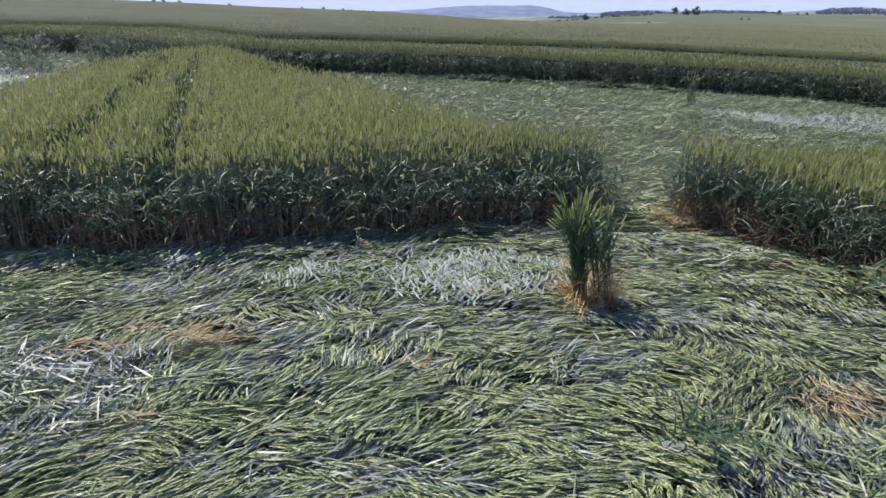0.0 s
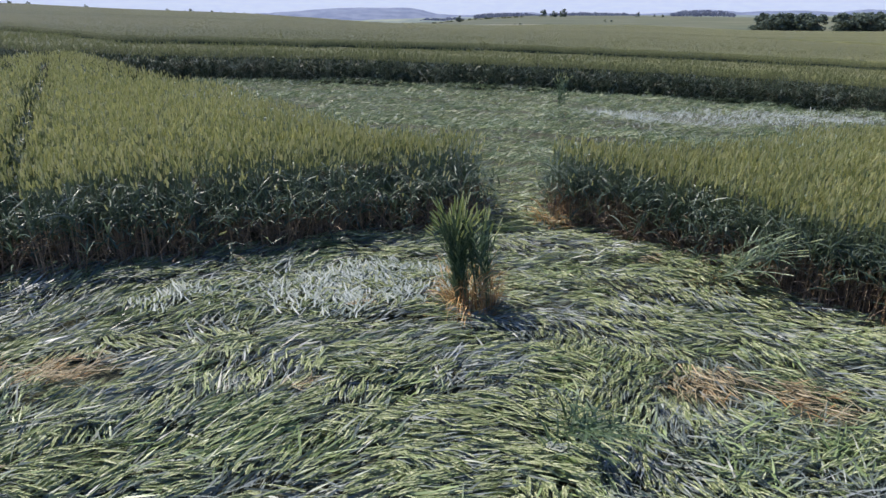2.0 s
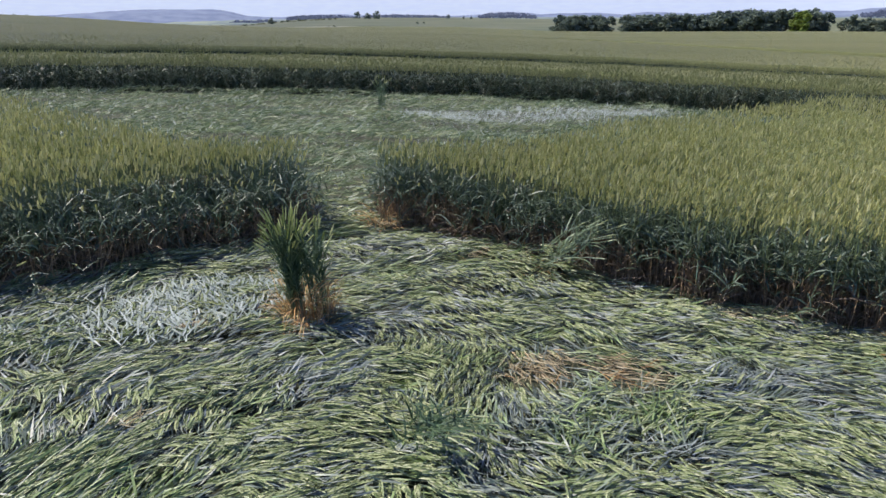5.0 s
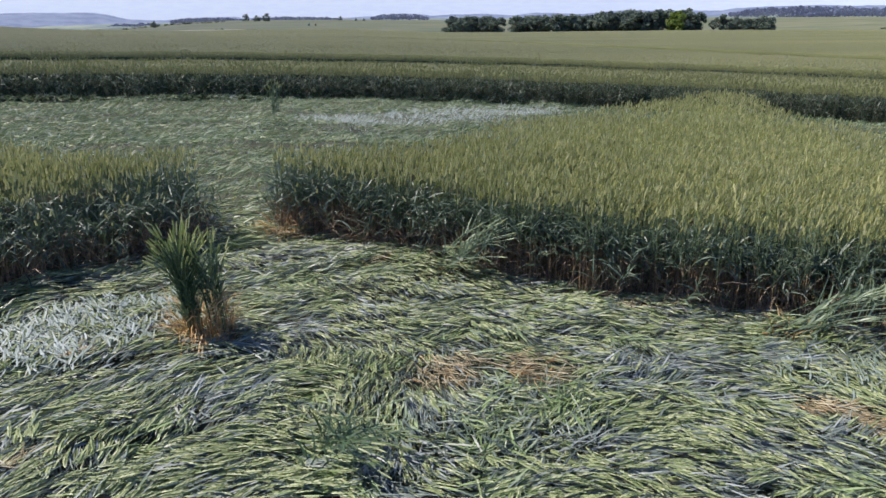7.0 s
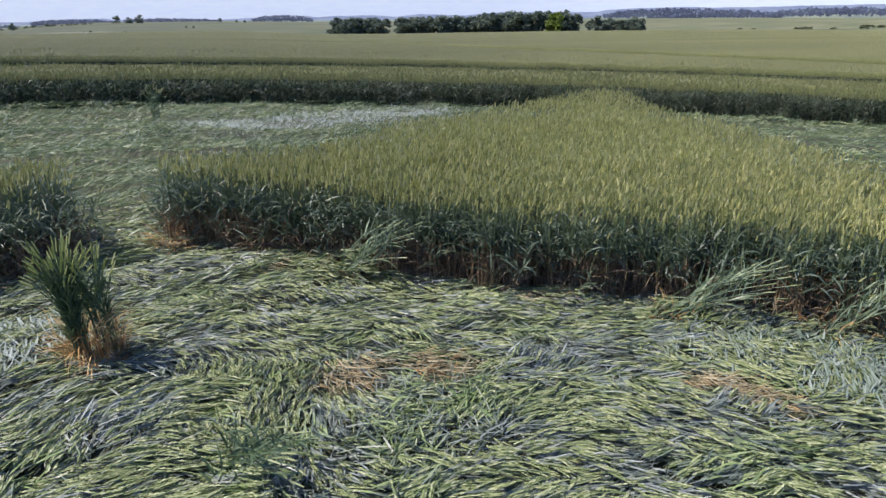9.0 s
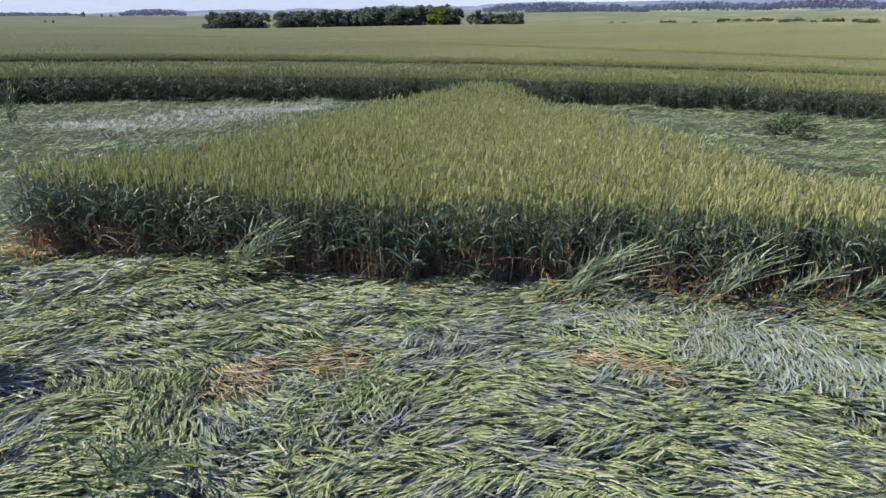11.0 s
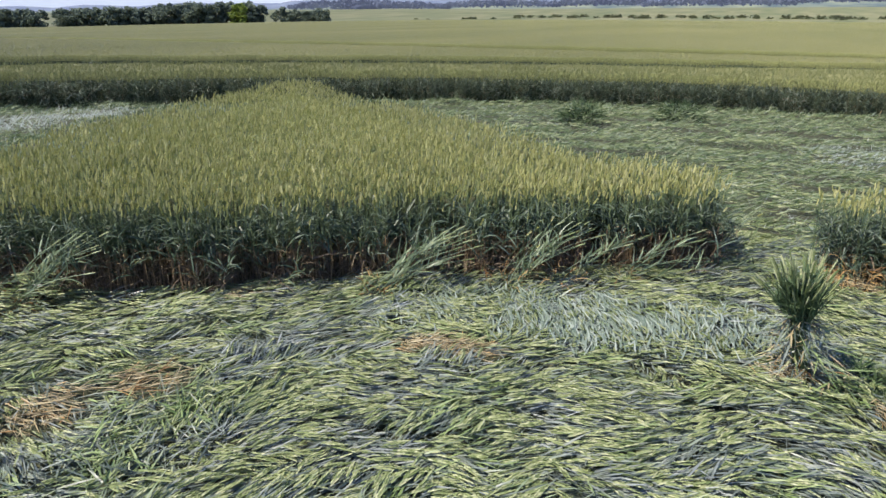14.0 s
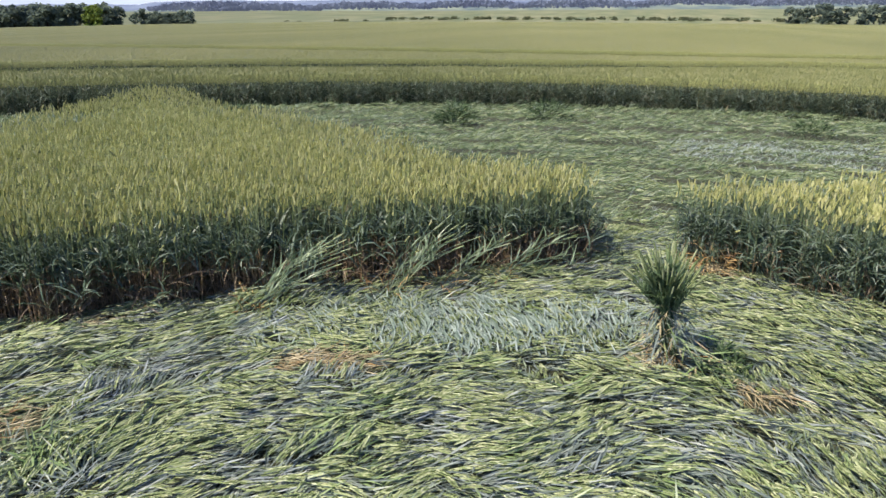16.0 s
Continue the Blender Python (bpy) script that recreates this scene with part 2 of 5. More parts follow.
# haze over distance is painted here: blue tones plus emission
HILL_BLUE = backdrop_material("hazed_far_hill", (0.070, 0.090, 0.145), (0.100, 0.122, 0.175), 0.65)
HILL_NEAR = backdrop_material("hazed_near_hill", (0.050, 0.075, 0.085), (0.135, 0.155, 0.115), 0.5)
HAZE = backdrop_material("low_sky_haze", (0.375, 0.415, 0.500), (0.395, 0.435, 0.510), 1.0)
WOODS = backdrop_material("hazed_far_woods", (0.046, 0.056, 0.092), (0.068, 0.082, 0.120), 0.9)
# ---- shapes ----
rng = np.random.default_rng(7)
CROP = 0.75


def smooth(a, b, v):
    u = np.clip((v - a) / (b - a), 0, 1)
    return u * u * (3 - 2 * u)


def polar(az, r):
    """Plan position at azimuth az (degrees left of +y) and distance r."""
    a = np.radians(az)
    return -np.sin(a) * r, np.cos(a) * r


# elevation (degrees) at which the wheat field ends, and the fields behind it, by azimuth
FIELD_AZ = [-115, -107, -95, -85, -75, -63, -52, -38, -32, -25, -20, -17.8, -14.6, -11.5, -9.0, -5.4, -3.2, 0, 5.2, 8, 14, 20, 26, 40]
FIELD_EL = [-1.02, -1.00, -0.90, -0.80, -0.70, -0.68, -0.74, -0.90, -0.90, -0.62, -0.62, -0.62, -0.69, -0.70, -0.62, -0.58, -0.47, -0.24, 0.07, 0.16, 0.34, 0.61, 0.77, 1.0]
BACK_AZ = [-115, -90, -75, -60, -50, -32, -25, -18, -15.8, -14.3, -12.2, -9, -5, 0, 10, 40]
BACK_EL = [-0.05, 0.0, 0.0, 0.06, 0.0, -0.12, -0.04, -0.06, -0.10, -0.17, -0.29, -0.60, -0.68, -0.6, -0.4, 0.3]
FIELD_END = 330.0


def terrain(x, y):
    """Height of the ground: a gentle slope that rises to the back left and bends into the far fields."""
    x, y = np.asarray(x, float), np.asarray(y, float)
    r = np.hypot(x, y) + 1e-6
    az = np.degrees(np.arctan2(-x, y))
    s = 0.022 * (y - x) / r
    s = np.where(s < 0, s * (1 - 0.45 * smooth(7, 16, r)), s)
    azc = np.clip(az, -115, 40)
    g = np.tan(np.radians(np.interp(azc, FIELD_AZ, FIELD_EL))) + 1.15 / FIELD_END
    b = np.tan(np.radians(np.interp(azc, BACK_AZ, BACK_EL))) + 1.9 / 690.0
    u, v = smooth(16, 90, r), smooth(FIELD_END, 690, r)
    return r * (s * (1 - u) + (g * (1 - v) + b * v) * u)


def mesh_object(name, verts, faces, mat, parent=None, label="", smooth_shade=False):
    """One mesh from arrays: verts (n, 3), faces (m, 3 or 4)."""
    me = bpy.data.meshes.new(name)
    verts, faces = np.asarray(verts, np.float32), np.asarray(faces, np.int32)
    k = faces.shape[1]
    me.vertices.add(len(verts))
    me.vertices.foreach_set("co", verts.ravel())
    me.loops.add(faces.size)
    me.loops.foreach_set("vertex_index", faces.ravel())
    me.polygons.add(len(faces))
    me.polygons.foreach_set("loop_start", np.arange(0, faces.size, k, dtype=np.int32))
    me.polygons.foreach_set("use_smooth", np.full(len(faces), smooth_shade))
    me.update(calc_edges=True)
    me.materials.append(mat)
    ob = new(name, me)
    if parent is not None:
        ob.parent = parent
    return tagged(ob, label)


def part(name, pieces, mat, parent, label="", smooth_shade=False):
    """Joins (verts, faces) pieces into one mesh under parent."""
    vs, fs, n = [], [], 0
    for v, f in pieces:
        vs.append(v)
        fs.append(f + n)
        n += len(v)
    return mesh_object(name, np.concatenate(vs), np.concatenate(fs), mat, parent, label, smooth_shade)


def thing(name, label, category, at=(0, 0, 0), group="", kind=""):
    ob = tagged(new(name), label, category, group, kind)
    ob.empty_display_size = 0.2
    ob.location = at
    return ob


def blades(base, heading, rise, bend, length, width, twist, seg=3, wide_at=0.35):
    """Leaf blades: base (n, 3), heading in radians from +x, rise and bend in radians, with a taper to both ends."""
    n = len(base)
    rise, bend, length, width, twist = (np.broadcast_to(np.asarray(a, float), n) for a in (rise, bend, length, width, twist))
    h = np.stack([np.cos(heading), np.sin(heading), np.zeros(n)], 1)
    flat = np.stack([-np.sin(heading), np.cos(heading), np.zeros(n)], 1)
    p, rows = np.array(base, float), []
    for k in range(seg + 1):
        q = k / seg
        a = rise - bend * q ** 1.3
        d = h * np.cos(a)[:, None] + np.array([0, 0, 1.0]) * np.sin(a)[:, None]
        side = flat * np.cos(twist)[:, None] + np.cross(d, flat) * np.sin(twist)[:, None]
        w = width * (0.55 + 0.45 * min(q / wide_at, 1)) * (1 - max(q - wide_at, 0) / (1 - wide_at) * 0.92)
        rows.append(p - side * w[:, None] / 2)
        rows.append(p + side * w[:, None] / 2)
        p = p + d * (length / seg)[:, None]
    m = 2 * (seg + 1)
    verts = np.stack(rows, 1).reshape(-1, 3)
    quad = np.array([[2 * k, 2 * k + 1, 2 * k + 3, 2 * k + 2] for k in range(seg)])
    faces = (np.arange(n)[:, None, None] * m + quad[None]).reshape(-1, 4)
    return verts, faces


def tubes(points, radii, sides=4, flatten=1.0):
    """Tubes through points (n, k, 3) with radii (n, k); stems and ears."""
    n, k = points.shape[:2]
    d = points[:, -1] - points[:, 0]
    d /= np.linalg.norm(d, axis=1)[:, None] + 1e-9
    ref = np.where(np.abs(d[:, 2:3]) > 0.8, [[1.0, 0.2, 0]], [[0, 0, 1.0]])
    u = np.cross(d, ref)
    u /= np.linalg.norm(u, axis=1)[:, None]
    v = np.cross(d, u)
    ang = np.arange(sides) * 2 * np.pi / sides
    ring = u[:, None, None] * np.cos(ang)[None, None, :, None] + v[:, None, None] * (np.sin(ang) * flatten)[None, None, :, None]
    verts = points[:, :, None] + ring * radii[:, :, None, None]
    idx = np.arange(k * sides).reshape(k, sides)
    nxt = np.roll(idx, -1, axis=1)
    quad = np.stack([idx[:-1], nxt[:-1], nxt[1:], idx[1:]], -1).reshape(-1, 4)
    faces = (np.arange(n)[:, None, None] * (k * sides) + quad[None]).reshape(-1, 4)
    return verts.reshape(-1, 3), faces


EAR_FINE = np.array([0.35, 0.95, 0.65, 1.05, 0.72, 1.08, 0.72, 1.0, 0.62, 0.85, 0.5, 0.12])
EAR_LOW = np.array([0.5, 1.0, 0.12])
EAR_FAR = np.array([1.0, 0.35])
EAR_STEP = np.array([0.6, 1.1, 0.75, 1.0, 0.15])
EAR_SERRATED = np.array([0.4, 1.05, 0.68, 1.12, 0.70, 1.08, 0.62, 0.15])


def ears(base, direction, length, radius, profile, sides=4, droop=0.0):
    """Wheat ears: spindles whose width steps in and out where the spikelets sit."""
    n, k = len(base), len(profile)
    q = np.linspace(0, 1, k)
    length, radius = np.broadcast_to(length, n), np.broadcast_to(radius, n)
    pts = base[:, None] + direction[:, None] * (q[None, :, None] * length[:, None, None])
    pts[:, :, 2] -= droop * length[:, None] * q[None] ** 2
    return tubes(pts, radius[:, None] * profile[None], sides)


def winged_ears(base, direction, length, radius, profile):
    """Small standing ears: two crossed ranks of spikelets with a stepped outline."""
    n, k = len(base), len(profile)
    q = np.linspace(0, 1, k)
    pts = base[:, None] + direction[:, None] * (q[None, :, None] * length[:, None, None])
    turn = rng.uniform(0, np.pi, n)
    u = unit(np.cross(direction, np.stack([np.cos(turn), np.sin(turn), 0.05 + 0 * turn], 1)))
    v = np.cross(direction, u)
    w = (radius[:, None] * profile[None])[:, :, None]
    verts = np.stack([pts - u[:, None] * w, pts + u[:, None] * w, pts - v[:, None] * w, pts + v[:, None] * w], 2)
    i = np.arange(k * 4).reshape(k, 4)
    quad = np.concatenate([np.stack([i[:-1, a], i[:-1, a + 1], i[1:, a + 1], i[1:, a]], -1) for a in (0, 2)])
    return verts.reshape(-1, 3), (np.arange(n)[:, None, None] * (k * 4) + quad[None]).reshape(-1, 4)


def braided_ears(base, direction, length, radius, pairs):
    """Lying ears: two ranks of overlapping spikelets along the axis, each spikelet a small folded scale."""
    n = len(base)
    roll = rng.normal(0, 0.5, n)
    flat = unit(np.cross(direction, [[0, 0, 1.0]]))
    up = np.cross(flat, direction)
    side = flat * np.cos(roll)[:, None] + up * np.sin(roll)[:, None]
    up = np.cross(side, direction)
    out = []
    for k in range(pairs):
        q = k / pairs
        fat = (0.75 + 0.5 * math.sin(math.pi * min(q + 0.15, 1))) * (1 - 0.45 * q * q)
        for sign, shift in ((1, 0.0), (-1, 0.45)):
            l, w = (length / pairs * 1.75)[:, None], (radius * fat * sign)[:, None]
            root = base + direction * (length * (q + shift / pairs))[:, None] - up * (0.12 * length * q * q)[:, None]
            rise = up * (radius * 0.55)[:, None]
            out += [root, root + side * w * 0.95 + direction * l * 0.30, root + side * w * 1.05 + direction * l, root + rise + side * w * 0.12 + direction * l * 0.62]
    verts = np.stack(out, 1).reshape(-1, 3)
    return verts, np.arange(len(verts)).reshape(-1, 4)


def unit(v):
    return v / (np.linalg.norm(v, axis=1)[:, None] + 1e-9)


def inside(poly, x, y):
    poly = np.asarray(poly)
    hit = np.zeros(len(x), bool)
    for (x0, y0), (x1, y1) in zip(poly, np.roll(poly, -1, axis=0)):
        cross = (y0 > y) != (y1 > y)
        hit ^= cross & (x < (x1 - x0) * (y - y0) / (y1 - y0 + 1e-12) + x0)
    return hit


def edge_distance(poly, x, y):
    poly = np.asarray(poly, float)
    best = np.full(len(x), 1e9)
    for p, q in zip(poly, np.roll(poly, -1, axis=0)):
        d = q - p
        t = np.clip(((x - p[0]) * d[0] + (y - p[1]) * d[1]) / (d @ d + 1e-12), 0, 1)
        best = np.minimum(best, np.hypot(x - p[0] - t * d[0], y - p[1] - t * d[1]))
    return best


def wobble(x, y, scale, seed=0.0):
    """A smooth pseudo-random field in -1..1."""
    a = np.sin(x * 1.7 / scale + 1.3 * np.sin(y * 1.1 / scale + seed) + seed * 2.1)
    b = np.sin(y * 1.9 / scale + 1.7 * np.sin(x * 0.9 / scale - seed) + seed)
    c = np.sin((x + y) * 3.1 / scale + seed * 3 + 2.0 * np.sin((x - y) * 2.3 / scale))
    return (a + b + 0.6 * c) / 2.6


# ---- standing wheat ----
ROW_DIR = np.array([-0.29, 0.957])


def drilled(poly, per_m2):
    """Plant places inside poly, in faint drill rows."""
    poly = np.asarray(poly)
    lo, hi = poly.min(0), poly.max(0)
    n = int((hi[0] - lo[0]) * (hi[1] - lo[1]) * per_m2)
    x, y = rng.uniform(lo[0], hi[0], n), rng.uniform(lo[1], hi[1], n)
    c = x * ROW_DIR[1] - y * ROW_DIR[0]
    shift = (np.round(c / 0.125) * 0.125 + rng.normal(0, 0.028, n)) - c
    x, y = x + shift * ROW_DIR[1], y - shift * ROW_DIR[0]
    keep = inside(poly, x, y)
    return x[keep], y[keep]


def plants(x, y, full, spread=0.06, height=CROP, low=False, far=False, dead=0.75, leafy=False, eared=1.0, green_foot=False, leaves=True):
    """Wheat plants at x, y; full: with all leaves down to the ground. Returns pieces by part name."""
    n = len(x)
    z = terrain(x, y)
    top = height * (1 + np.clip(rng.normal(0.0, 0.050, n), -0.25, 0.10)) * (1 + 0.05 * wobble(x, y, 0.8, 2.0))
    lean = rng.normal(0, spread, n)
    la = rng.uniform(0, 2 * np.pi, n)
    off = np.stack([np.cos(la) * np.sin(lean), np.sin(la) * np.sin(lean), np.cos(lean)], 1)
    foot = np.stack([x, y, z], 1)
    neck_len = top - 0.078
    neck = foot + off * neck_len[:, None]
    out = {"stem": [], "dry": [], "leaf": [], "ear": [], "dead": []}
    if full:
        mid = foot + off * (neck_len * 0.56)[:, None] + np.c_[rng.normal(0, 0.008, (n, 2)), np.zeros(n)]
        out["stem" if green_foot else "dry"].append(tubes(np.stack([foot - [0, 0, 0.01], mid], 1), np.full((n, 2), [[0.0027, 0.0024]]), 3))
        out["stem"].append(tubes(np.stack([mid, neck], 1), np.full((n, 2), [[0.0022, 0.0016]]), 3))
    elif not far and not low:
        start = foot + off * (neck_len * 0.62)[:, None]
        out["stem"].append(tubes(np.stack([start, neck], 1), np.full((n, 2), [[0.0021, 0.0016]]), 3))
    ed = unit(off + np.c_[rng.normal(0.06, 0.22, n), rng.normal(-0.10, 0.22, n), np.zeros(n)])
    has = rng.random(n) < eared
    out["ear"].append(winged_ears(neck[has], ed[has], rng.uniform(0.048, 0.070, n)[has], rng.uniform(0.0057, 0.0078, n)[has] * (1.15 if far else 1), EAR_FAR if far else (EAR_LOW if low else EAR_STEP)))
    levels = [(0.70, 0.16, 0.013, 0.70, 1.8)]
    if full:
        levels += [(0.62, 0.20, 0.013, 0.75, 1.9), (0.55, 0.19, 0.013, 0.75, 1.8), (0.67, 0.17, 0.013, 0.60, 2.0)]
        if leafy:
            levels += [(0.44, 0.22, 0.012, 0.55, 2.2), (0.34, 0.24, 0.014, 0.7, 2.4), (0.48, 0.24, 0.014, 0.7, 2.5)]
        if green_foot:
            levels += [(0.22, 0.25, 0.014, 0.7, 2.0), (0.14, 0.25, 0.014, 0.8, 1.8)]
    elif not low:
        levels = [(0.68, 0.17, 0.012, 0.85, 1.6)]
    else:
        levels = [(0.62, 0.16, 0.015, 0.7, 1.6)]
    for f, ln, w, rise, bend in levels if leaves else []:
        b = foot + off * (neck_len * np.clip(f + rng.normal(0, 0.06, n), 0.1, 1))[:, None]
        out["leaf"].append(blades(b, rng.uniform(0, 2 * np.pi, n), rise + rng.normal(0, 0.22, n), np.abs(bend * rng.uniform(0.2, 1.3, n)),
                                  ln * rng.uniform(0.7, 1.3, n), w * rng.uniform(0.7, 1.2, n), rng.normal(0, 0.5, n), 1 if far else (2 if low else 3)))
    if full:
        pick = np.repeat(np.arange(n), 5)[rng.random(5 * n) < dead]
        b = foot[pick] + off[pick] * (rng.uniform(0.02, 0.34, len(pick)))[:, None]
        out["dead"].append(blades(b, rng.uniform(0, 2 * np.pi, len(b)), rng.normal(0.3, 0.6, len(b)), rng.uniform(0.4, 2.2, len(b)),
                                  rng.uniform(0.09, 0.24, len(b)), rng.uniform(0.005, 0.011, len(b)), rng.normal(0, 0.8, len(b)), 2))
    return out


def merge(*sets):
    out = {}
    for s in sets:
        for k, v in s.items():
            out.setdefault(k, []).extend(v)
    return out


def wheat_stand(name, label, sets, group="", kind="stuff", leaf=LEAF, ear=EAR, stem=STEM):
    root = thing(name, label, "wheat", group=group, kind=kind)
    got = merge(*sets)
    got = {k: v for k, v in got.items() if v}
    for key, title, mat, note in (("stem", "stems", stem, "green wheat stems"), ("dry", "dry_stems", DRY_STEM, "brown lower stems"), ("leaf", "leaves", leaf, "blue-green wheat leaves"),
                                  ("ear", "ears", ear, "yellow-green wheat ears"), ("dead", "dry_leaves", DEAD_LEAF, "withered brown lower leaves")):
        if got.get(key):
            tagged(part(title, got[key], mat, root, note), kind="stuff")
    return root


BLOCK_A = [(1.37, 5.78), (0.93, 5.61), (0.07, 5.38), (-0.80, 5.10), (-1.39, 4.90), (-1.96, 4.77), (-2.55, 4.72), (-3.09, 4.62), (-4.10, 4.45),
           (-4.9, 4.9), (-5.1, 6.6), (-5.15, 8.2), (-5.45, 9.7), (-5.5, 11.0), (-5.6, 12.6), (-5.4, 14.1), (-5.15, 15.6), (-4.75, 15.6), (-4.15, 14.5),
           (-3.15, 12.8), (-2.1, 11.3), (-1.05, 9.8), (-0.25, 8.25), (0.36, 7.15), (0.95, 6.75), (1.48, 6.72)]
BLOCK_B = [(1.97, 5.85), (2.26, 5.57), (2.55, 5.02), (2.82, 4.52), (3.02, 4.07), (3.24, 3.69), (3.47, 3.36), (3.72, 3.06), (3.97, 2.76), (4.30, 2.40),
           (4.58, 1.95), (5.00, 1.28), (5.48, 0.64), (5.86, 0.14), (6.5, 0.30), (6.75, 1.55), (7.45, 2.40), (8.25, 3.40), (9.0, 4.55), (9.6, 5.75), (11.1, 7.6),
           (11.2, 8.25), (10.2, 8.10), (8.0, 7.5), (6.4, 7.05), (5.4, 6.85), (4.7, 6.55), (3.75, 6.2), (3.05, 6.05), (2.15, 6.25)]
BLOCK_C = [(5.92, -0.45), (5.82, -0.95), (5.63, -1.35), (5.35, -1.70), (5.05, -2.3), (4.6, -3.3), (4.2, -4.3), (5.2, -6.0), (8.2, -5.0), (7.9, -3.4), (7.15, -2.25), (6.65, -1.60), (6.4, -0.85)]
TRACKS = [((-2.07, 5.0), (-4.4, 12.7)), ((-2.85, 4.7), (-4.7, 11.8))]


def block(name, poly, label, rim=0.55, rim_density=430, inner_density=300, leafy=False, messy=0.36):
    x, y = drilled(poly, rim_density)
    d = edge_distance(poly, x, y) + 0.05 * wobble(x, y, 0.22, 1.0)
    near = np.hypot(x, y) < 7.2
    full = (d < rim) & near & (d > 0.0)
    rr = np.hypot(x, y)
    thin = np.where(rr < 7.5, inner_density, np.where(rr < 10, 0.80 * inner_density, 0.60 * inner_density)) / rim_density
    ok = (d > 0.0) & ~full & (rng.random(len(x)) < thin)
    for p, q in TRACKS:
        p, q = np.array(p), np.array(q)
        u = (q - p) / np.linalg.norm(q - p)
        off = np.abs((x - p[0]) * u[1] - (y - p[1]) * u[0])
        open_line = (off < 0.065 + 0.03 * wobble(x, y, 0.5, 4.0)) & (rng.random(len(x)) < 0.8) & (x < 0) & (d > 0.5)
        full, ok = full & ~open_line, ok & ~open_line
    tangle = full & (d < 0.16 + 0.2 * messy) & (rng.random(len(x)) < messy * (0.6 + 0.8 * (wobble(x, y, 0.6, 13.0) > 0)))
    full = full & ~tangle
    lush = full & (leafy | (wobble(x, y, 0.45, 11.0) > 0.5))
    bare = full & ~lush
    tiller = full & (rng.random(len(x)) < 0.45)
    outer = ok & (d < 0.4)
    inner, back = ok & ~outer & (rr < 7.0), ok & ~outer & (rr >= 7.0)
    return wheat_stand(name, label, [plants(x[bare], y[bare], True), plants(x[lush], y[lush], True, leafy=True, green_foot=leafy, dead=0.3 if leafy else 0.75),
                                      plants(x[tiller] + 0.03, y[tiller] - 0.02, True, 0.09, CROP * 0.93, dead=0, leaves=False), plants(x[tangle], y[tangle], True, 0.62, CROP * 0.86, leafy=leafy, eared=0.2), plants(x[outer], y[outer], False, 0.1, low=True), plants(x[inner], y[inner], False), plants(x[back], y[back], False, low=True)],
                       "wheat islands left standing")


def thicket(poly, root):
    """The close-grown lower leaves inside an island, as one leafy mass below the ears; added to stop light leaking
    through the hollow.
    """
    p = np.asarray(poly)
    lo, hi = p.min(0), p.max(0)
    gx, gy = np.arange(lo[0], hi[0], 0.09), np.arange(lo[1], hi[1], 0.09)
    x, y = np.meshgrid(gx, gy, indexing="ij")
    fx, fy = x.ravel(), y.ravel()
    d = np.where(inside(poly, fx, fy), edge_distance(poly, fx, fy), -edge_distance(poly, fx, fy))
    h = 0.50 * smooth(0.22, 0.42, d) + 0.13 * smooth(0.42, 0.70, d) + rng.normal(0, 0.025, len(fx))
    for a, b in TRACKS:
        a, b = np.array(a), np.array(b)
        u = (b - a) / np.linalg.norm(b - a)
        h = h * np.where((np.abs((fx - a[0]) * u[1] - (fy - a[1]) * u[0]) < 0.12) & (fx < 0) & (d > 0.5), 0.25, 1.0)
    verts = np.stack([fx, fy, terrain(fx, fy) + np.where(d > 0.2, h, -0.02)], 1)
    i = np.arange(len(fx)).reshape(x.shape)
    faces = np.stack([i[:-1, :-1], i[1:, :-1], i[1:, 1:], i[:-1, 1:]], -1).reshape(-1, 4)
    faces = faces[(d[faces] > 0.18).any(1)]
    # the sides keep the shade-darkened tone, the top gets a lighter olive
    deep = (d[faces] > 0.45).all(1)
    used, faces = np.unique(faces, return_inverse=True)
    ob = mesh_object("thicket", verts[used], faces.reshape(-1, 4), CORE, root, "filler mass of close-grown leaves below the ears, sides darkened")
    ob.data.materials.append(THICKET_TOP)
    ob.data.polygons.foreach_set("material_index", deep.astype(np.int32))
    tagged(ob, kind="stuff")


for poly, root in zip((BLOCK_A, BLOCK_B, BLOCK_C), (
        block("wheat_block", BLOCK_A, "standing green wheat island with a curved three-pointed outline", 0.50, 640, 640, False, 0.80),
        block("wheat_block", BLOCK_B, "standing green wheat island between two trodden gaps", 0.50, 700, 700),
        block("wheat_block", BLOCK_C, "standing green wheat island beside a trodden gap", 0.5, 560, 500, True))):
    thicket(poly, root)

# ---- field round the formation ----
AZ0, AZ1 = -118.0, 44.0
OUTER_AZ = [-118, -107, -95, -85, -75, -60, -45, -30, -15, 0, 12, 20, 24, 28, 33, 44]
OUTER_R = [16.5, 16.5, 16.4, 16.4, 16.3, 16.1, 16.2, 16.2, 16.2, 16.6, 17.0, 18.4, 21.3, 22.8, 23.8, 24.3]
# the thin ring path: where it begins behind the band of wheat, and how wide it is
RING_AZ = [-118, -104, -94, -86, -73, -56, -41, -24, -12, 0, 14, 20, 44]
RING_R = [25.2, 23.6, 21.4, 20.2, 19.4, 19.4, 19.5, 18.9, 18.8, 18.6, 19.2, 24.2, 28.2]
RING_WIDE = [2.0, 2.0, 2.2, 2.5, 2.6, 2.6, 2.6, 2.6, 2.6, 2.6, 2.6, 2.6, 2.6]


def outer_r(az):
    return np.interp(az, OUTER_AZ, OUTER_R)


def ring_r(az):
    return np.interp(az, RING_AZ, RING_R)


def ring_far(az):
    return ring_r(az) + np.interp(az, RING_AZ, RING_WIDE)


TRAM_WIDE = 2.8


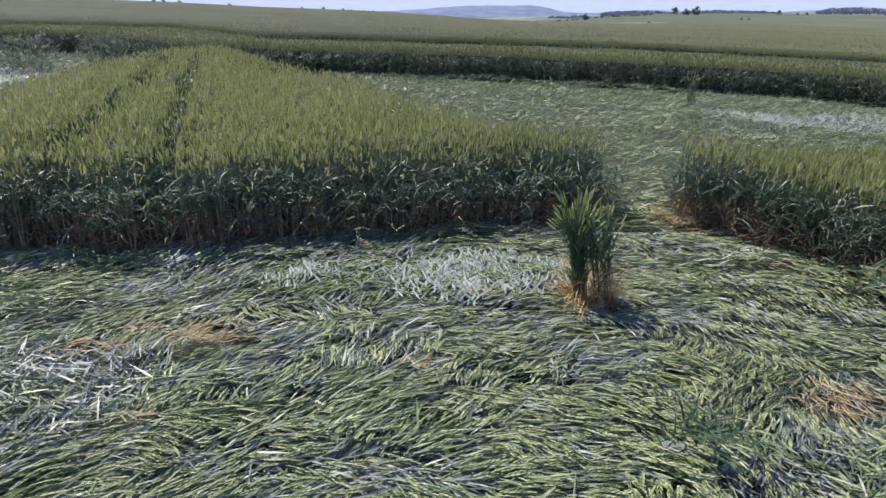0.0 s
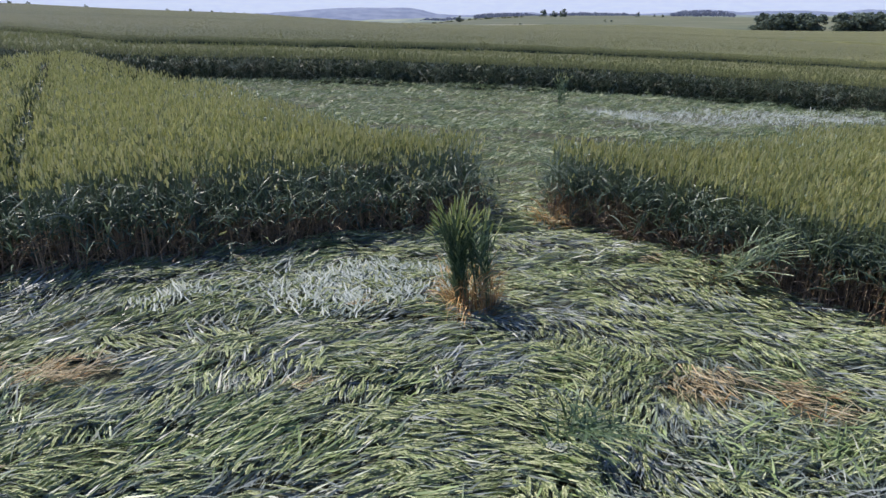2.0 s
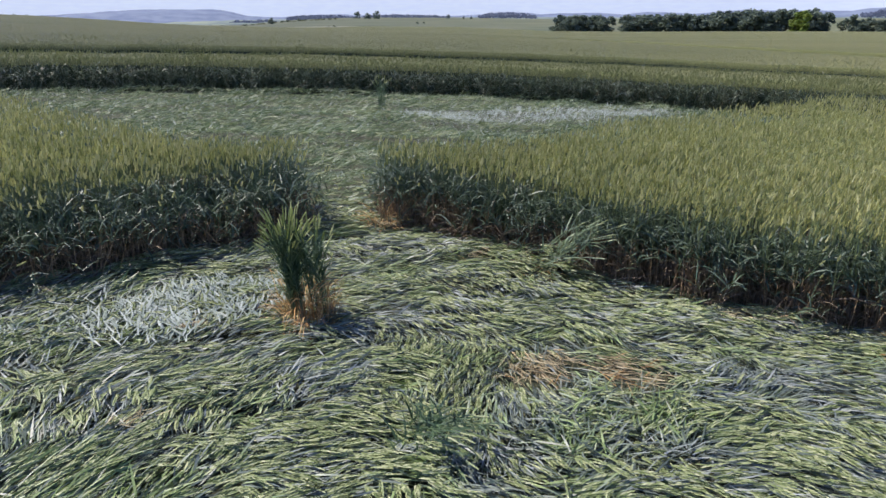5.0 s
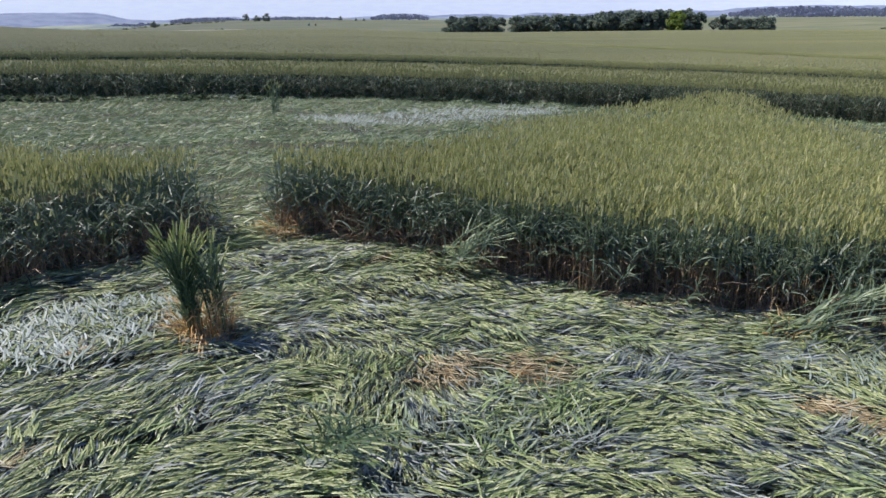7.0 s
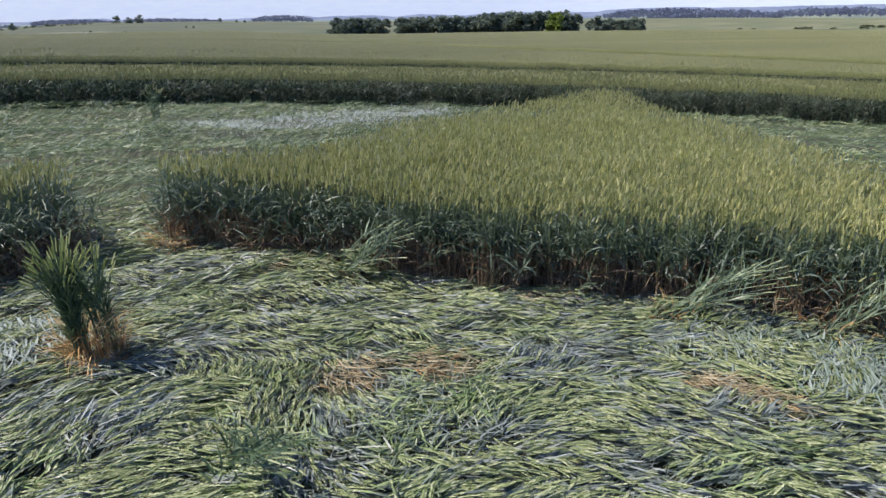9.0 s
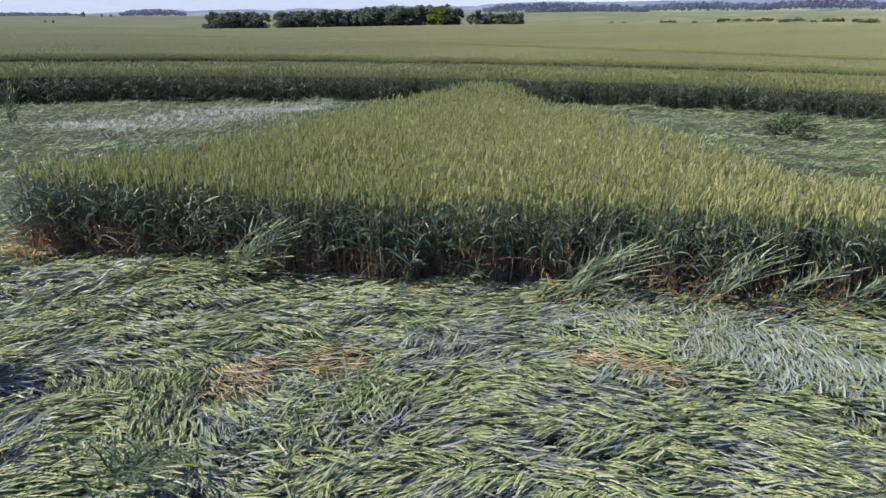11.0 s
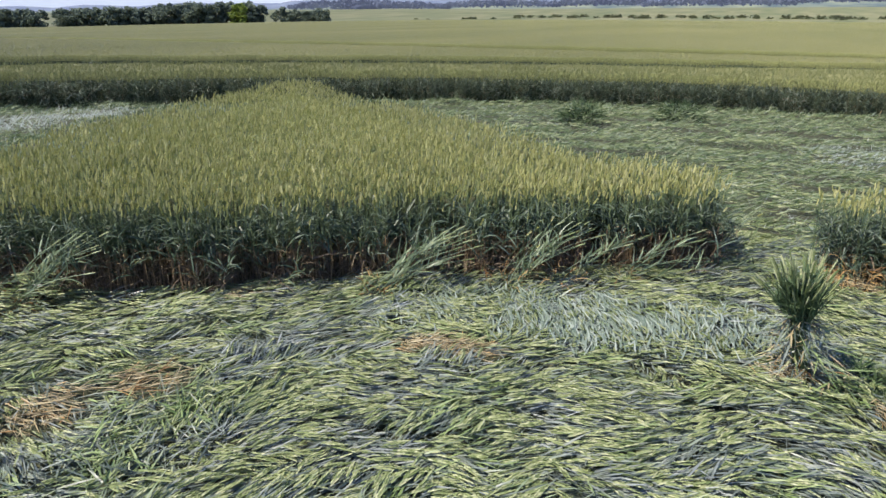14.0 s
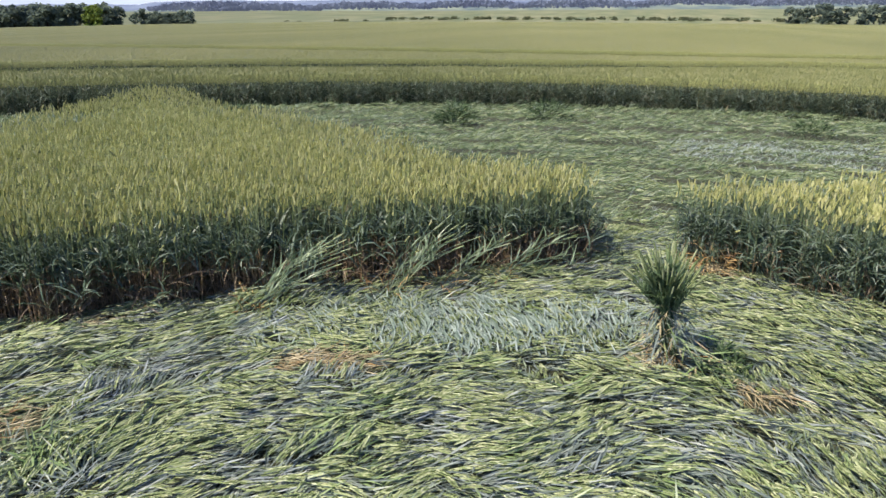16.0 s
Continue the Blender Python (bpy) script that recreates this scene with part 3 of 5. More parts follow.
def tram_r(az):
    """A straight wheel track that crosses the field beyond the ring."""
    a = np.radians(az)
    # line through (25.4, 21.2) and (27.8, -7.0)
    nx, ny = 28.2, 2.4
    k = nx * 25.4 + ny * 21.2
    den = nx * -np.sin(a) + ny * np.cos(a)
    return np.where(den > 6, k / np.maximum(den, 6), 900.0)


def sector_points(r0, r1, per_m2, n_limit=600000):
    """Uniform places between two radii (functions of azimuth)."""
    lo, hi = 10.0, float(np.max(r1(np.linspace(AZ0, AZ1, 200))))
    n = min(int(0.5 * np.radians(147) * (hi ** 2 - lo ** 2) * per_m2), n_limit)
    az, r = rng.uniform(-111, 36, n), np.sqrt(rng.uniform(lo ** 2, hi ** 2, n))
    keep = (r > r0(az)) & (r < r1(az))
    return az[keep], r[keep]


def field_edge():
    """The standing edge of the field round the formation, the band up to the thin ring path, and the ears beyond it."""
    def stand(r0, r1, per_m2, full=False, spread=0.08, leafy=False, height=CROP, leaves=True):
        x, y = polar(*sector_points(r0, r1, per_m2))
        return plants(x, y, full, spread, height, low=True, far=not full, dead=0.10, leafy=leafy, green_foot=True, leaves=leaves)
    front = stand(lambda a: outer_r(a) + 0.06 * wobble(a, a * 0, 0.6), lambda a: outer_r(a) + 0.40, 190, True, 0.20, True)
    fringes = [stand(lambda a: outer_r(a) + 0.06 * wobble(a, a * 0, 0.6), lambda a: outer_r(a) + 0.30, 150, False, 0.18, False, h, False) for h in (0.76, 0.69, 0.61)]
    band = stand(lambda a: outer_r(a) + 0.25, ring_r, 200, leaves=False)
    back = stand(lambda a: ring_far(a) - 0.2 + 0.2 * wobble(a, a, 0.7), lambda a: ring_far(a) + 0.2, 150, True, 0.16)
    beyond = stand(lambda a: ring_far(a) + 0.3, lambda a: np.minimum(ring_far(a) + 5, tram_r(a) - 0.1), 42, leaves=False)
    farther = stand(lambda a: ring_far(a) + 5, lambda a: np.minimum(36.0 + 0 * a, tram_r(a) - 0.1), 9, leaves=False)
    brink = stand(lambda a: tram_r(a) + TRAM_WIDE - 0.3, lambda a: np.minimum(tram_r(a) + TRAM_WIDE + 0.1, 34), 100, True, 0.16)
    across = stand(lambda a: tram_r(a) + TRAM_WIDE, lambda a: np.minimum(tram_r(a) + TRAM_WIDE + 5, 40), 14, leaves=False)
    return wheat_stand("standing_wheat_field", "tall green wheat standing round the flattened circle", [front, *fringes, band, back, beyond, farther, brink, across], leaf=FIELD_LEAF, ear=FIELD_EAR, stem=FIELD_STEM)


field_edge()


def canopy(name, inner, outer, low, high, label, ramp_in=0.12, thin=0.80):
    """A sheet at the height of the crop's leaves with cut edges, between two radii."""
    az = np.concatenate([np.linspace(-180, AZ0, 40)[:-1], np.linspace(AZ0, AZ1, 240), np.linspace(AZ1, 180, 40)[1:]])
    ri, ro = inner(az), outer(az)
    ro = np.maximum(ro, ri + 0.01)
    slope = np.minimum(ramp_in, (ro - ri) * 0.3)
    k = 30
    q = np.linspace(0, 1, k - 2)
    r = np.concatenate([ri[None], (ri + slope)[None] * ((ro - slope) / (ri + slope))[None] ** q[:, None], ro[None]])
    x, y = polar(np.broadcast_to(az, r.shape), r)
    h = low + (high - low) * smooth(18, 60, r)
    h[0] *= thin  # the leaves thin out towards a cut edge
    z = terrain(x, y) + h + 0.02 * wobble(x, y, 0.5, 3.0) * (r < 80)
    z0 = terrain(x[0], y[0])
    z1 = terrain(x[-1], y[-1])
    verts = np.concatenate([np.stack([x[0], y[0], z0], 1), np.stack([x, y, z], -1).reshape(-1, 3), np.stack([x[-1], y[-1], z1], 1)])
    n = len(az)
    i = np.arange((k + 1) * n).reshape(k + 1, n)
    faces = np.stack([i[:, :-1], i[:, 1:], i[:, 1:] + n, i[:, :-1] + n], -1).reshape(-1, 4)
    ob = mesh_object(name, verts, faces, CANOPY, None, label, True)
    ob.data.materials.append(FIELD_CORE)  # cut edges: leaves below the ears, their shade put into the colour
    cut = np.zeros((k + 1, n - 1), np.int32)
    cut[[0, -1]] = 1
    # sloped rim: a painted step between the open top and the shaded edge
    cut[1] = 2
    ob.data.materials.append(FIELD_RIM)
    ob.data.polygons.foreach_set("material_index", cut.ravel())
    return tagged(ob, category="wheat field", kind="stuff")


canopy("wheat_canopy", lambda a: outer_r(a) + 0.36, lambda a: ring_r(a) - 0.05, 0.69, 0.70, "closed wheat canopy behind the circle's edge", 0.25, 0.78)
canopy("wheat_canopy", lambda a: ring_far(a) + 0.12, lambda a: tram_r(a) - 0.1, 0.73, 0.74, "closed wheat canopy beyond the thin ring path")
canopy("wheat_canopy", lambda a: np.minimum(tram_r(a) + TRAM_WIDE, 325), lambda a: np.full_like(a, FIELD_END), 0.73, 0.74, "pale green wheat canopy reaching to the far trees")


def ground_sheet():
    az = np.concatenate([np.linspace(-180, AZ0, 24)[:-1], np.linspace(AZ0, AZ1, 120), np.linspace(AZ1, 180, 24)[1:]])
    r = np.concatenate([np.linspace(0.0, 24, 50), np.geomspace(25, 4500, 80)])
    rr, aa = np.meshgrid(r, az, indexing="ij")
    x, y = polar(aa, rr)
    z = terrain(x, y)
    n = len(az)
    verts = np.concatenate([np.stack([x, y, z], -1).reshape(-1, 3)])
    i = np.arange(len(r) * n).reshape(len(r), n)
    faces = np.stack([i[:-1, :-1], i[:-1, 1:], i[1:, 1:], i[1:, :-1]], -1).reshape(-1, 4)
    ob = mesh_object("ground", verts, faces, GROUND, None, "soil with gap shade put into its colour, and far fields, under the crop", True)
    ob.data.materials.append(FAR_FIELD)
    far = (rr[:-1, :-1] > FIELD_END - 20).ravel()
    ob.data.polygons.foreach_set("material_index", far.astype(np.int32))
    return tagged(ob, category="ground", kind="structure")


ground_sheet()
# ---- flattened wheat ----
# torn places: plan position, half sizes, and how much of the straw shows
PATCHES = [(-1.85, 3.24, 0.20, 0.10, 0.8), (-1.30, 3.43, 0.22, 0.15, 1.0), (-1.68, 3.50, 0.10, 0.06, 0.7), (0.20, 4.13, 0.10, 0.06, 0.7), (1.90, 2.97, 0.22, 0.16, 0.65), (2.33, 2.74, 0.17, 0.15, 1.0),
           (3.45, 1.48, 0.14, 0.26, 1.0), (3.35, 1.72, 0.08, 0.14, 0.9), (3.78, -0.83, 0.10, 0.16, 0.9), (-1.39, 2.63, 0.08, 0.05, 0.5), (-0.12, 3.16, 0.12, 0.05, 0.3), (3.55, 3.15, 0.14, 0.08, 0.4), (2.42, 4.75, 0.18, 0.08, 0.25),
           (2.00, 5.78, 0.09, 0.06, 0.8), (5.80, -0.72, 0.10, 0.26, 1.0), (3.98, -0.24, 0.09, 0.11, 1.0)]


def pale_weight(x, y):
    """Where the stalks were pressed straight outwards: pale undersides face the middle, their sheen painted into the
    colour.
    """
    a = smooth(0.55, 0.2, np.abs(y - 4.45 - 0.12 * x - 0.1 * wobble(x, y, 0.5))) * smooth(1.2, 0.4, np.abs(x - 0.05))
    b = smooth(0.55, 0.1, np.abs((x - 4.15) + 0.28 * (y - 0.8) + 0.12 * wobble(x, y, 0.3, 4.0))) * smooth(1.25, 0.7, np.abs(y - 0.80))
    c = smooth(1.0, 0.35, np.abs(y - 11.3 - 0.05 * (x - 7) - 0.3 * wobble(x, y, 1.0))) * smooth(3.4, 1.8, np.abs(x - 7.2)) * 1.25
    d = smooth(1.5, 0.8, np.hypot(x + 9.4, y - 13.8) / 1.4)
    e = smooth(1.4, 0.6, np.abs(x - 11.5)) * smooth(2.6, 1.4, np.abs(y + 2.6)) * 0.6
    return np.clip(0.3 * a + 0.15 * b + c + d + e, 0, 1) * (0.80 + 0.20 * wobble(x, y, 0.22, 2.0))


# eddies in the flattened layer: place and turn in degrees against the main flow
EDDIES = [(-2.1, 3.8, 4), (-1.5, 2.3, 28), (-1.1, 3.8, 41), (-0.7, 2.3, 20), (-0.7, 3.3, 51), (-0.2, 3.35, 45), (0.3, 2.6, -4), (0.4, 3.7, -28), (0.7, 3.2, 22), (1.0, 2.5, -30), (1.4, 2.7, -75), (1.45, 3.45, -50), (1.7, 2.0, 15),
          (1.7, 4.2, -36), (2.2, 4.1, -12), (2.4, 2.35, 45), (2.6, 1.6, -27), (2.8, 0.8, -16), (3.0, 1.3, -33), (3.1, 0.1, 10), (3.2, -1.0, -67), (3.6, 1.05, 50), (3.65, 0.25, -40), (3.8, 0.7, -60), (3.9, -1.2, -38), (2.5, 3.5, -8)]


def lay(x, y):
    """Heading of the flattened stalks: clockwise, along the islands' edges, with eddies; round the middle farther out."""
    az = np.degrees(np.arctan2(-x, y))
    r = np.hypot(x, y)
    along = 17 - 73 * smooth(-4, -27, az) - 72 * smooth(-80, -104, az)
    k = 0.8 * smooth(1.5, 3.2, r) * smooth(9.0, 6.5, r)
    turn, total = 0.0, 0.35
    for ex, ey, deg in EDDIES:
        w = np.exp(-((x - ex) ** 2 + (y - ey) ** 2) / 0.24)
        turn, total = turn + w * deg, total + w
    return np.radians(along * k + az * (1 - k) + turn / total) + 0.24 * wobble(x, y, 1.0, 5.0) + 0.18 * wobble(x, y, 0.35, 8.0)


def chaos(x, y):
    """Two trampled places where the leaves lie every way and the ears are gone."""
    return np.clip(smooth(0.75, 0.35, np.hypot(x + 1.85, (y - 2.85) * 1.2)) + smooth(0.65, 0.3, np.hypot(x - 2.0, (y - 2.4) * 1.2)) + 0.6 * smooth(0.5, 0.2, np.hypot(x - 0.85, (y - 3.15) * 1.5)), 0, 1)


CELL_TURN, CELL_LIFT, CELL_EAR, CELL_TIP, CELL_ROLL = rng.normal(0, 1, 4099), rng.random(4099), rng.random(4099), rng.normal(0, 1, 4099), rng.normal(0, 1, 4099)


def bundle(x, y, size):
    """Stalks fall in bundles: a number for the bundle that a place belongs to."""
    u, v = x + 0.35 * size * wobble(x, y, size * 0.6, 1.0), y + 0.35 * size * wobble(x, y, size * 0.6, 7.0)
    a = np.arctan2(u, v)
    i, j = np.floor(a * 3.6 / (2.2 * size)).astype(int), np.floor(np.hypot(u, v) / size).astype(int)
    return (i * 7919 + j * 104729 + 50021) % 4099


def mound(x, y):
    """Thickness of the flattened layer."""
    h = 0.055 + 0.030 * wobble(x, y, 0.55, 9.0) + 0.016 * wobble(x, y, 0.2, 3.0)
    h = h + 0.028 * wobble(x, y, 0.8, 5.0) * 0.6 * smooth(6.5, 9.0, np.hypot(x, y))
    h = h + 0.020 * wobble(x, y, 0.33, 15.0) * smooth(6.5, 9.0, np.hypot(x, y))
    for bx, by, br, bh in ((0.86, 3.12, 0.25, 0.05), (1.07, 2.45, 0.22, 0.09), (2.9, 4.35, 0.25, 0.12), (13.5, 3.2, 0.5, 0.18), (14.4, 1.5, 0.5, 0.18), (4.0, 11.0, 0.6, 0.10)):
        h = h + bh * np.exp(-((x - bx) ** 2 + (y - by) ** 2) / br ** 2)
    return np.maximum(h, 0.02)


def open_floor(n, r0, r1):
    """Places on the trodden floor between two radii: outside the islands, inside the field's edge."""
    az, r = rng.uniform(AZ0 + 4, AZ1 - 4, n), np.sqrt(rng.uniform(r0 ** 2, r1 ** 2, n))
    x, y = polar(az, r)
    keep = r < outer_r(az) + 0.1
    for poly in (BLOCK_A, BLOCK_B, BLOCK_C):
        ins = inside(poly, x, y)
        keep &= ~(ins & (edge_distance(poly, x, y) > 0.12))
    return x[keep], y[keep]


def sector_area(r0, r1):
    return 0.5 * np.radians(AZ1 - AZ0 - 8) * (r1 ** 2 - r0 ** 2)


def patch_mask(x, y, grow=1.0):
    m = np.zeros(len(x), bool)
    for px, py, rx, ry, show in PATCHES:
        m |= ((x - px) / (rx * grow)) ** 2 + ((y - py) / (ry * grow)) ** 2 < show * (0.85 + 0.7 * wobble(x, y, 0.09, px))
    return m


def flat_layer(r0, r1, leaf_m2, ear_m2, stem_m2, size, pairs, seg, root, mat=FLAT_LEAF, relief=1.0):
    """Leaves, ears and stems pressed flat in bundles between two radii; relief: how far the bundles ride over one another."""
    x, y = open_floor(int(sector_area(r0, r1) * leaf_m2), r0, r1)
    n = len(x)
    pw = pale_weight(x, y)
    # a small random share of pale leaves stands in for glints farther out
    pale = rng.random(n) < np.maximum(pw, 0.06 * (relief > 1.5))
    bald = patch_mask(x, y, 1.25) & (rng.random(n) < 0.88)
    x, y, pw, pale = x[~bald], y[~bald], pw[~bald], pale[~bald]
    n = len(x)
    z = terrain(x, y) + mound(x, y) * rng.uniform(0.35, 1.15, n) * relief ** 0.4
    base = np.stack([x, y, z], 1)
    bun = bundle(x, y, 0.15 * size)
    z = z + 0.050 * relief * (CELL_LIFT[bun] - 0.4)
    base[:, 2] = np.maximum(z, terrain(x, y) + rng.uniform(0.006, 0.025, n)) + 0.03 * pale * (pw > 0.3)
    head = lay(x, y) + 0.44 * CELL_TURN[bun] + rng.normal(0, 0.28, n)
    head = head + chaos(x, y) * rng.normal(0.5, 0.9, n)
    out_dir = np.arctan2(y, x) + rng.normal(0, 0.34, n) - 0.25 + 0.35 * CELL_TURN[bun]
    stray = rng.random(n) < 0.06
    head = np.where(stray, rng.uniform(0, 2 * np.pi, n), head)
    head = np.where(pale, out_dir, head)
    rise = np.where(pale, rng.normal(0.16, 0.12, n) + 0.22 * (y > 9), rng.normal(0.10, 0.16, n) * relief ** 0.7 + 0.09 * relief * CELL_TIP[bun]) + chaos(x, y) * rng.normal(0.12, 0.15, n)
    ln = rng.uniform(0.075, 0.170, n)
    w = rng.uniform(0.0060, 0.0130, n) * size * np.where(pale, 0.95, 1.0)
    tw = np.where(pale, rng.normal(0, 0.45, n), np.where(rng.random(n) < min(relief - 1, 1), rng.uniform(-1.5, 1.5, n), rng.normal(0, 0.55, n) + 0.30 * CELL_ROLL[bun]))
    bend = np.abs(rng.normal(0.10, 0.14, n))
    for mask, name, surface, note in ((~pale, "leaves", mat, "flattened blue-green wheat leaves"), (pale, "pale_leaves", PALE_LEAF, "pale leaf undersides with silvery sheen put into their colour")):
        if mask.sum():
            tagged(part(name, [blades(base[mask], head[mask], rise[mask], bend[mask], ln[mask], w[mask], tw[mask], seg)], surface, root, note), kind="stuff")
    x, y = open_floor(int(sector_area(r0, r1) * ear_m2), r0, r1)
    drift = 0.5 + 0.5 * wobble(x, y, 0.45, 6.0)
    keep = (rng.random(len(x)) < (1 - 0.6 * pale_weight(x, y)) * (1 - 0.7 * chaos(x, y)) * (0.12 + 0.5 * smooth(0.2, 0.8, drift) + 0.5 * CELL_EAR[bundle(x, y, 0.24 * size)] ** 1.5)) & ~patch_mask(x, y, 1.15)
    x, y = x[keep], y[keep]
    n = len(x)
    z = terrain(x, y) + mound(x, y) * rng.uniform(0.75, 1.2, n) + 0.012
    bun = bundle(x, y, 0.15 * size)
    z = z + 0.050 * relief * (CELL_LIFT[bun] - 0.4)
    head, rise = lay(x, y) + 0.46 * CELL_TURN[bun] + rng.normal(0, 0.20, n), rng.normal(0.05, 0.09, n)
    d = np.stack([np.cos(head) * np.cos(rise), np.sin(head) * np.cos(rise), np.sin(rise)], 1)
    ln, rad = rng.uniform(0.078, 0.118, n), rng.uniform(0.0062, 0.0084, n) * size
    foot = np.stack([x, y, np.maximum(z, terrain(x, y) + 0.015)], 1)
    shape = braided_ears(foot, d, ln, rad, pairs) if pairs else blades(foot, head, rise, 0.15, ln, rad * 1.9, rng.uniform(-1.5, 1.5, n), 1, 0.6)
    tagged(part("ears", [shape], FLAT_EAR, root, "flattened yellow-green wheat ears"), kind="stuff")
    if not stem_m2:
        return
    x, y = open_floor(int(sector_area(r0, r1) * stem_m2), r0, r1)
    n = len(x)
    z = terrain(x, y) + mound(x, y) * rng.uniform(0.3, 0.95, n)
    head = lay(x, y) + rng.normal(0, 0.2, n)
    a = np.stack([x, y, z], 1)
    ln = rng.uniform(0.15, 0.32, n)
    step = np.stack([np.cos(head), np.sin(head), rng.normal(0.0, 0.05, n)], 1) * ln[:, None]
    pts = np.stack([a, a + step * 0.5 + np.c_[np.zeros((n, 2)), np.full(n, 0.012)], a + step], 1)
    tagged(part("stems", [tubes(pts, np.full((n, 3), 0.0021), 3)], STEM, root, "flattened pale green stems"), kind="stuff")


floor_near = thing("flattened_wheat", "flattened green wheat swirled round the middle of the circle", "flattened wheat", kind="stuff")
flat_layer(2.0, 3.4, 2600, 1000, 50, 1.10, 5, 2, floor_near, relief=0.85)
flat_layer(3.4, 7.0, 1800, 740, 24, 1.10, 3, 2, floor_near, relief=1.05)
floor_far = thing("flattened_wheat", "flattened green wheat lying in the outer ring", "flattened wheat", kind="stuff")
flat_layer(7.0, 12.5, 700, 340, 4, 1.6, 0, 1, floor_far, FLAT_LEAF_FAR, 2.0)
flat_layer(12.5, 24.0, 410, 170, 0, 1.85, 0, 1, floor_far, FLAT_LEAF_FAR, 2.1)


def combed_patch(cx, cy, axis, along, across, n, mat, turn, loose, label):
    """Leaves drawn side by side like a brush stroke; axis: the patch's long direction in the plan, in degrees."""
    u, v = np.clip(rng.normal(0, 0.55, n), -1.15, 1.15) * along, np.clip(rng.normal(0, 0.5, n), -1.1, 1.1) * across
    v = v + 0.08 * wobble(u, u, 0.25)
    c, s = math.cos(radians(axis)), math.sin(radians(axis))
    x, y = cx + u * c - v * s, cy + u * s + v * c
    z = terrain(x, y) + mound(x, y) * 1.0 + 0.018 + rng.uniform(0, 0.035, n)
    head = np.arctan2(y, x) + turn + 0.3 * wobble(x, y, 0.35, 3.0) + rng.normal(0, loose, n)
    base = np.stack([x, y, z], 1)
    ear = rng.random(n) < 0.10 + 0.14 * (u > 0.3 * along)
    m = int((~ear).sum())
    tagged(part("combed_leaves", [blades(base[~ear], head[~ear], rng.normal(0.08, 0.06, m), np.abs(rng.normal(0.2, 0.12, m)), rng.uniform(0.10, 0.19, m),
                                         rng.uniform(0.007, 0.0125, m), rng.normal(0, 0.22, m), 3)], mat, floor_near, label), kind="stuff")
    d = np.stack([np.cos(head), np.sin(head), rng.normal(0.05, 0.08, n)], 1)[ear]
    m = int(ear.sum())
    tagged(part("combed_ears", [ears(base[ear] + [0, 0, 0.012], unit(d), rng.uniform(0.08, 0.1, m), rng.uniform(0.005, 0.0066, m), EAR_SERRATED, 3, 0.1)], FLAT_EAR, floor_near,
                "yellow-green ears among combed leaves"), kind="stuff")


combed_patch(4.15, 0.80, 105.6, 1.15, 0.36, 2400, COMB_LEAF, 0.22, 0.24, "pale silvery green combed leaves")
combed_patch(0.20, 4.40, 188, 0.66, 0.38, 1500, PALE_LEAF, 0.0, 0.45, "whitish blue-green combed leaves")
combed_patch(-0.93, 4.25, 190, 0.22, 0.12, 190, PALE_LEAF, -0.2, 0.3, "whitish blue-green combed leaves")
combed_patch(-1.85, 2.85, 190, 0.42, 0.26, 300, FLAT_LEAF, 0.9, 0.7, "tangled bluish pale leaves")


def quiet_floor():
    """The rest of the flattened circle, under and behind the standing place."""
    spots = [polar(rng.uniform(AZ1 - 4, 360 + AZ0 + 4, n), np.sqrt(rng.uniform(r0 ** 2, r1 ** 2, n))) for r0, r1, n in ((1.9, 8.0, 60000), (8.0, 17.0, 36000))]
    spots.append(polar(rng.uniform(-180, 180, 12000), np.sqrt(rng.uniform(0, 2.05 ** 2, 12000))))
    x, y = np.concatenate([s[0] for s in spots]), np.concatenate([s[1] for s in spots])
    n, r = len(x), np.hypot(x, y)
    size = 1 + 0.09 * r
    base = np.stack([x, y, terrain(x, y) + mound(x, y) * rng.uniform(0.4, 1.0, n)], 1)
    head = lay(x, y) + 0.4 * CELL_TURN[bundle(x, y, 0.3)] + rng.normal(0, 0.3, n)
    ear = rng.random(n) < 0.22
    m = int((~ear).sum())
    tagged(part("leaves", [blades(base[~ear], head[~ear], rng.normal(0.08, 0.1, m), np.abs(rng.normal(0.2, 0.2, m)), rng.uniform(0.12, 0.26, m) * size[~ear] ** 0.5, rng.uniform(0.012, 0.022, m) * size[~ear],
                                  rng.normal(0, 0.5, m), 1)], FLAT_LEAF, floor_far, "flattened blue-green wheat leaves"), kind="stuff")
    m = int(ear.sum())
    d = np.stack([np.cos(head), np.sin(head), rng.normal(0.05, 0.08, n)], 1)[ear]
    tagged(part("ears", [ears(base[ear] + [0, 0, 0.015], unit(d), rng.uniform(0.09, 0.12, m) * size[ear] ** 0.5, rng.uniform(0.006, 0.008, m) * size[ear], EAR_FAR, 3, 0.1)], FLAT_EAR, floor_far,
                "flattened yellow-green wheat ears"), kind="stuff")


quiet_floor()


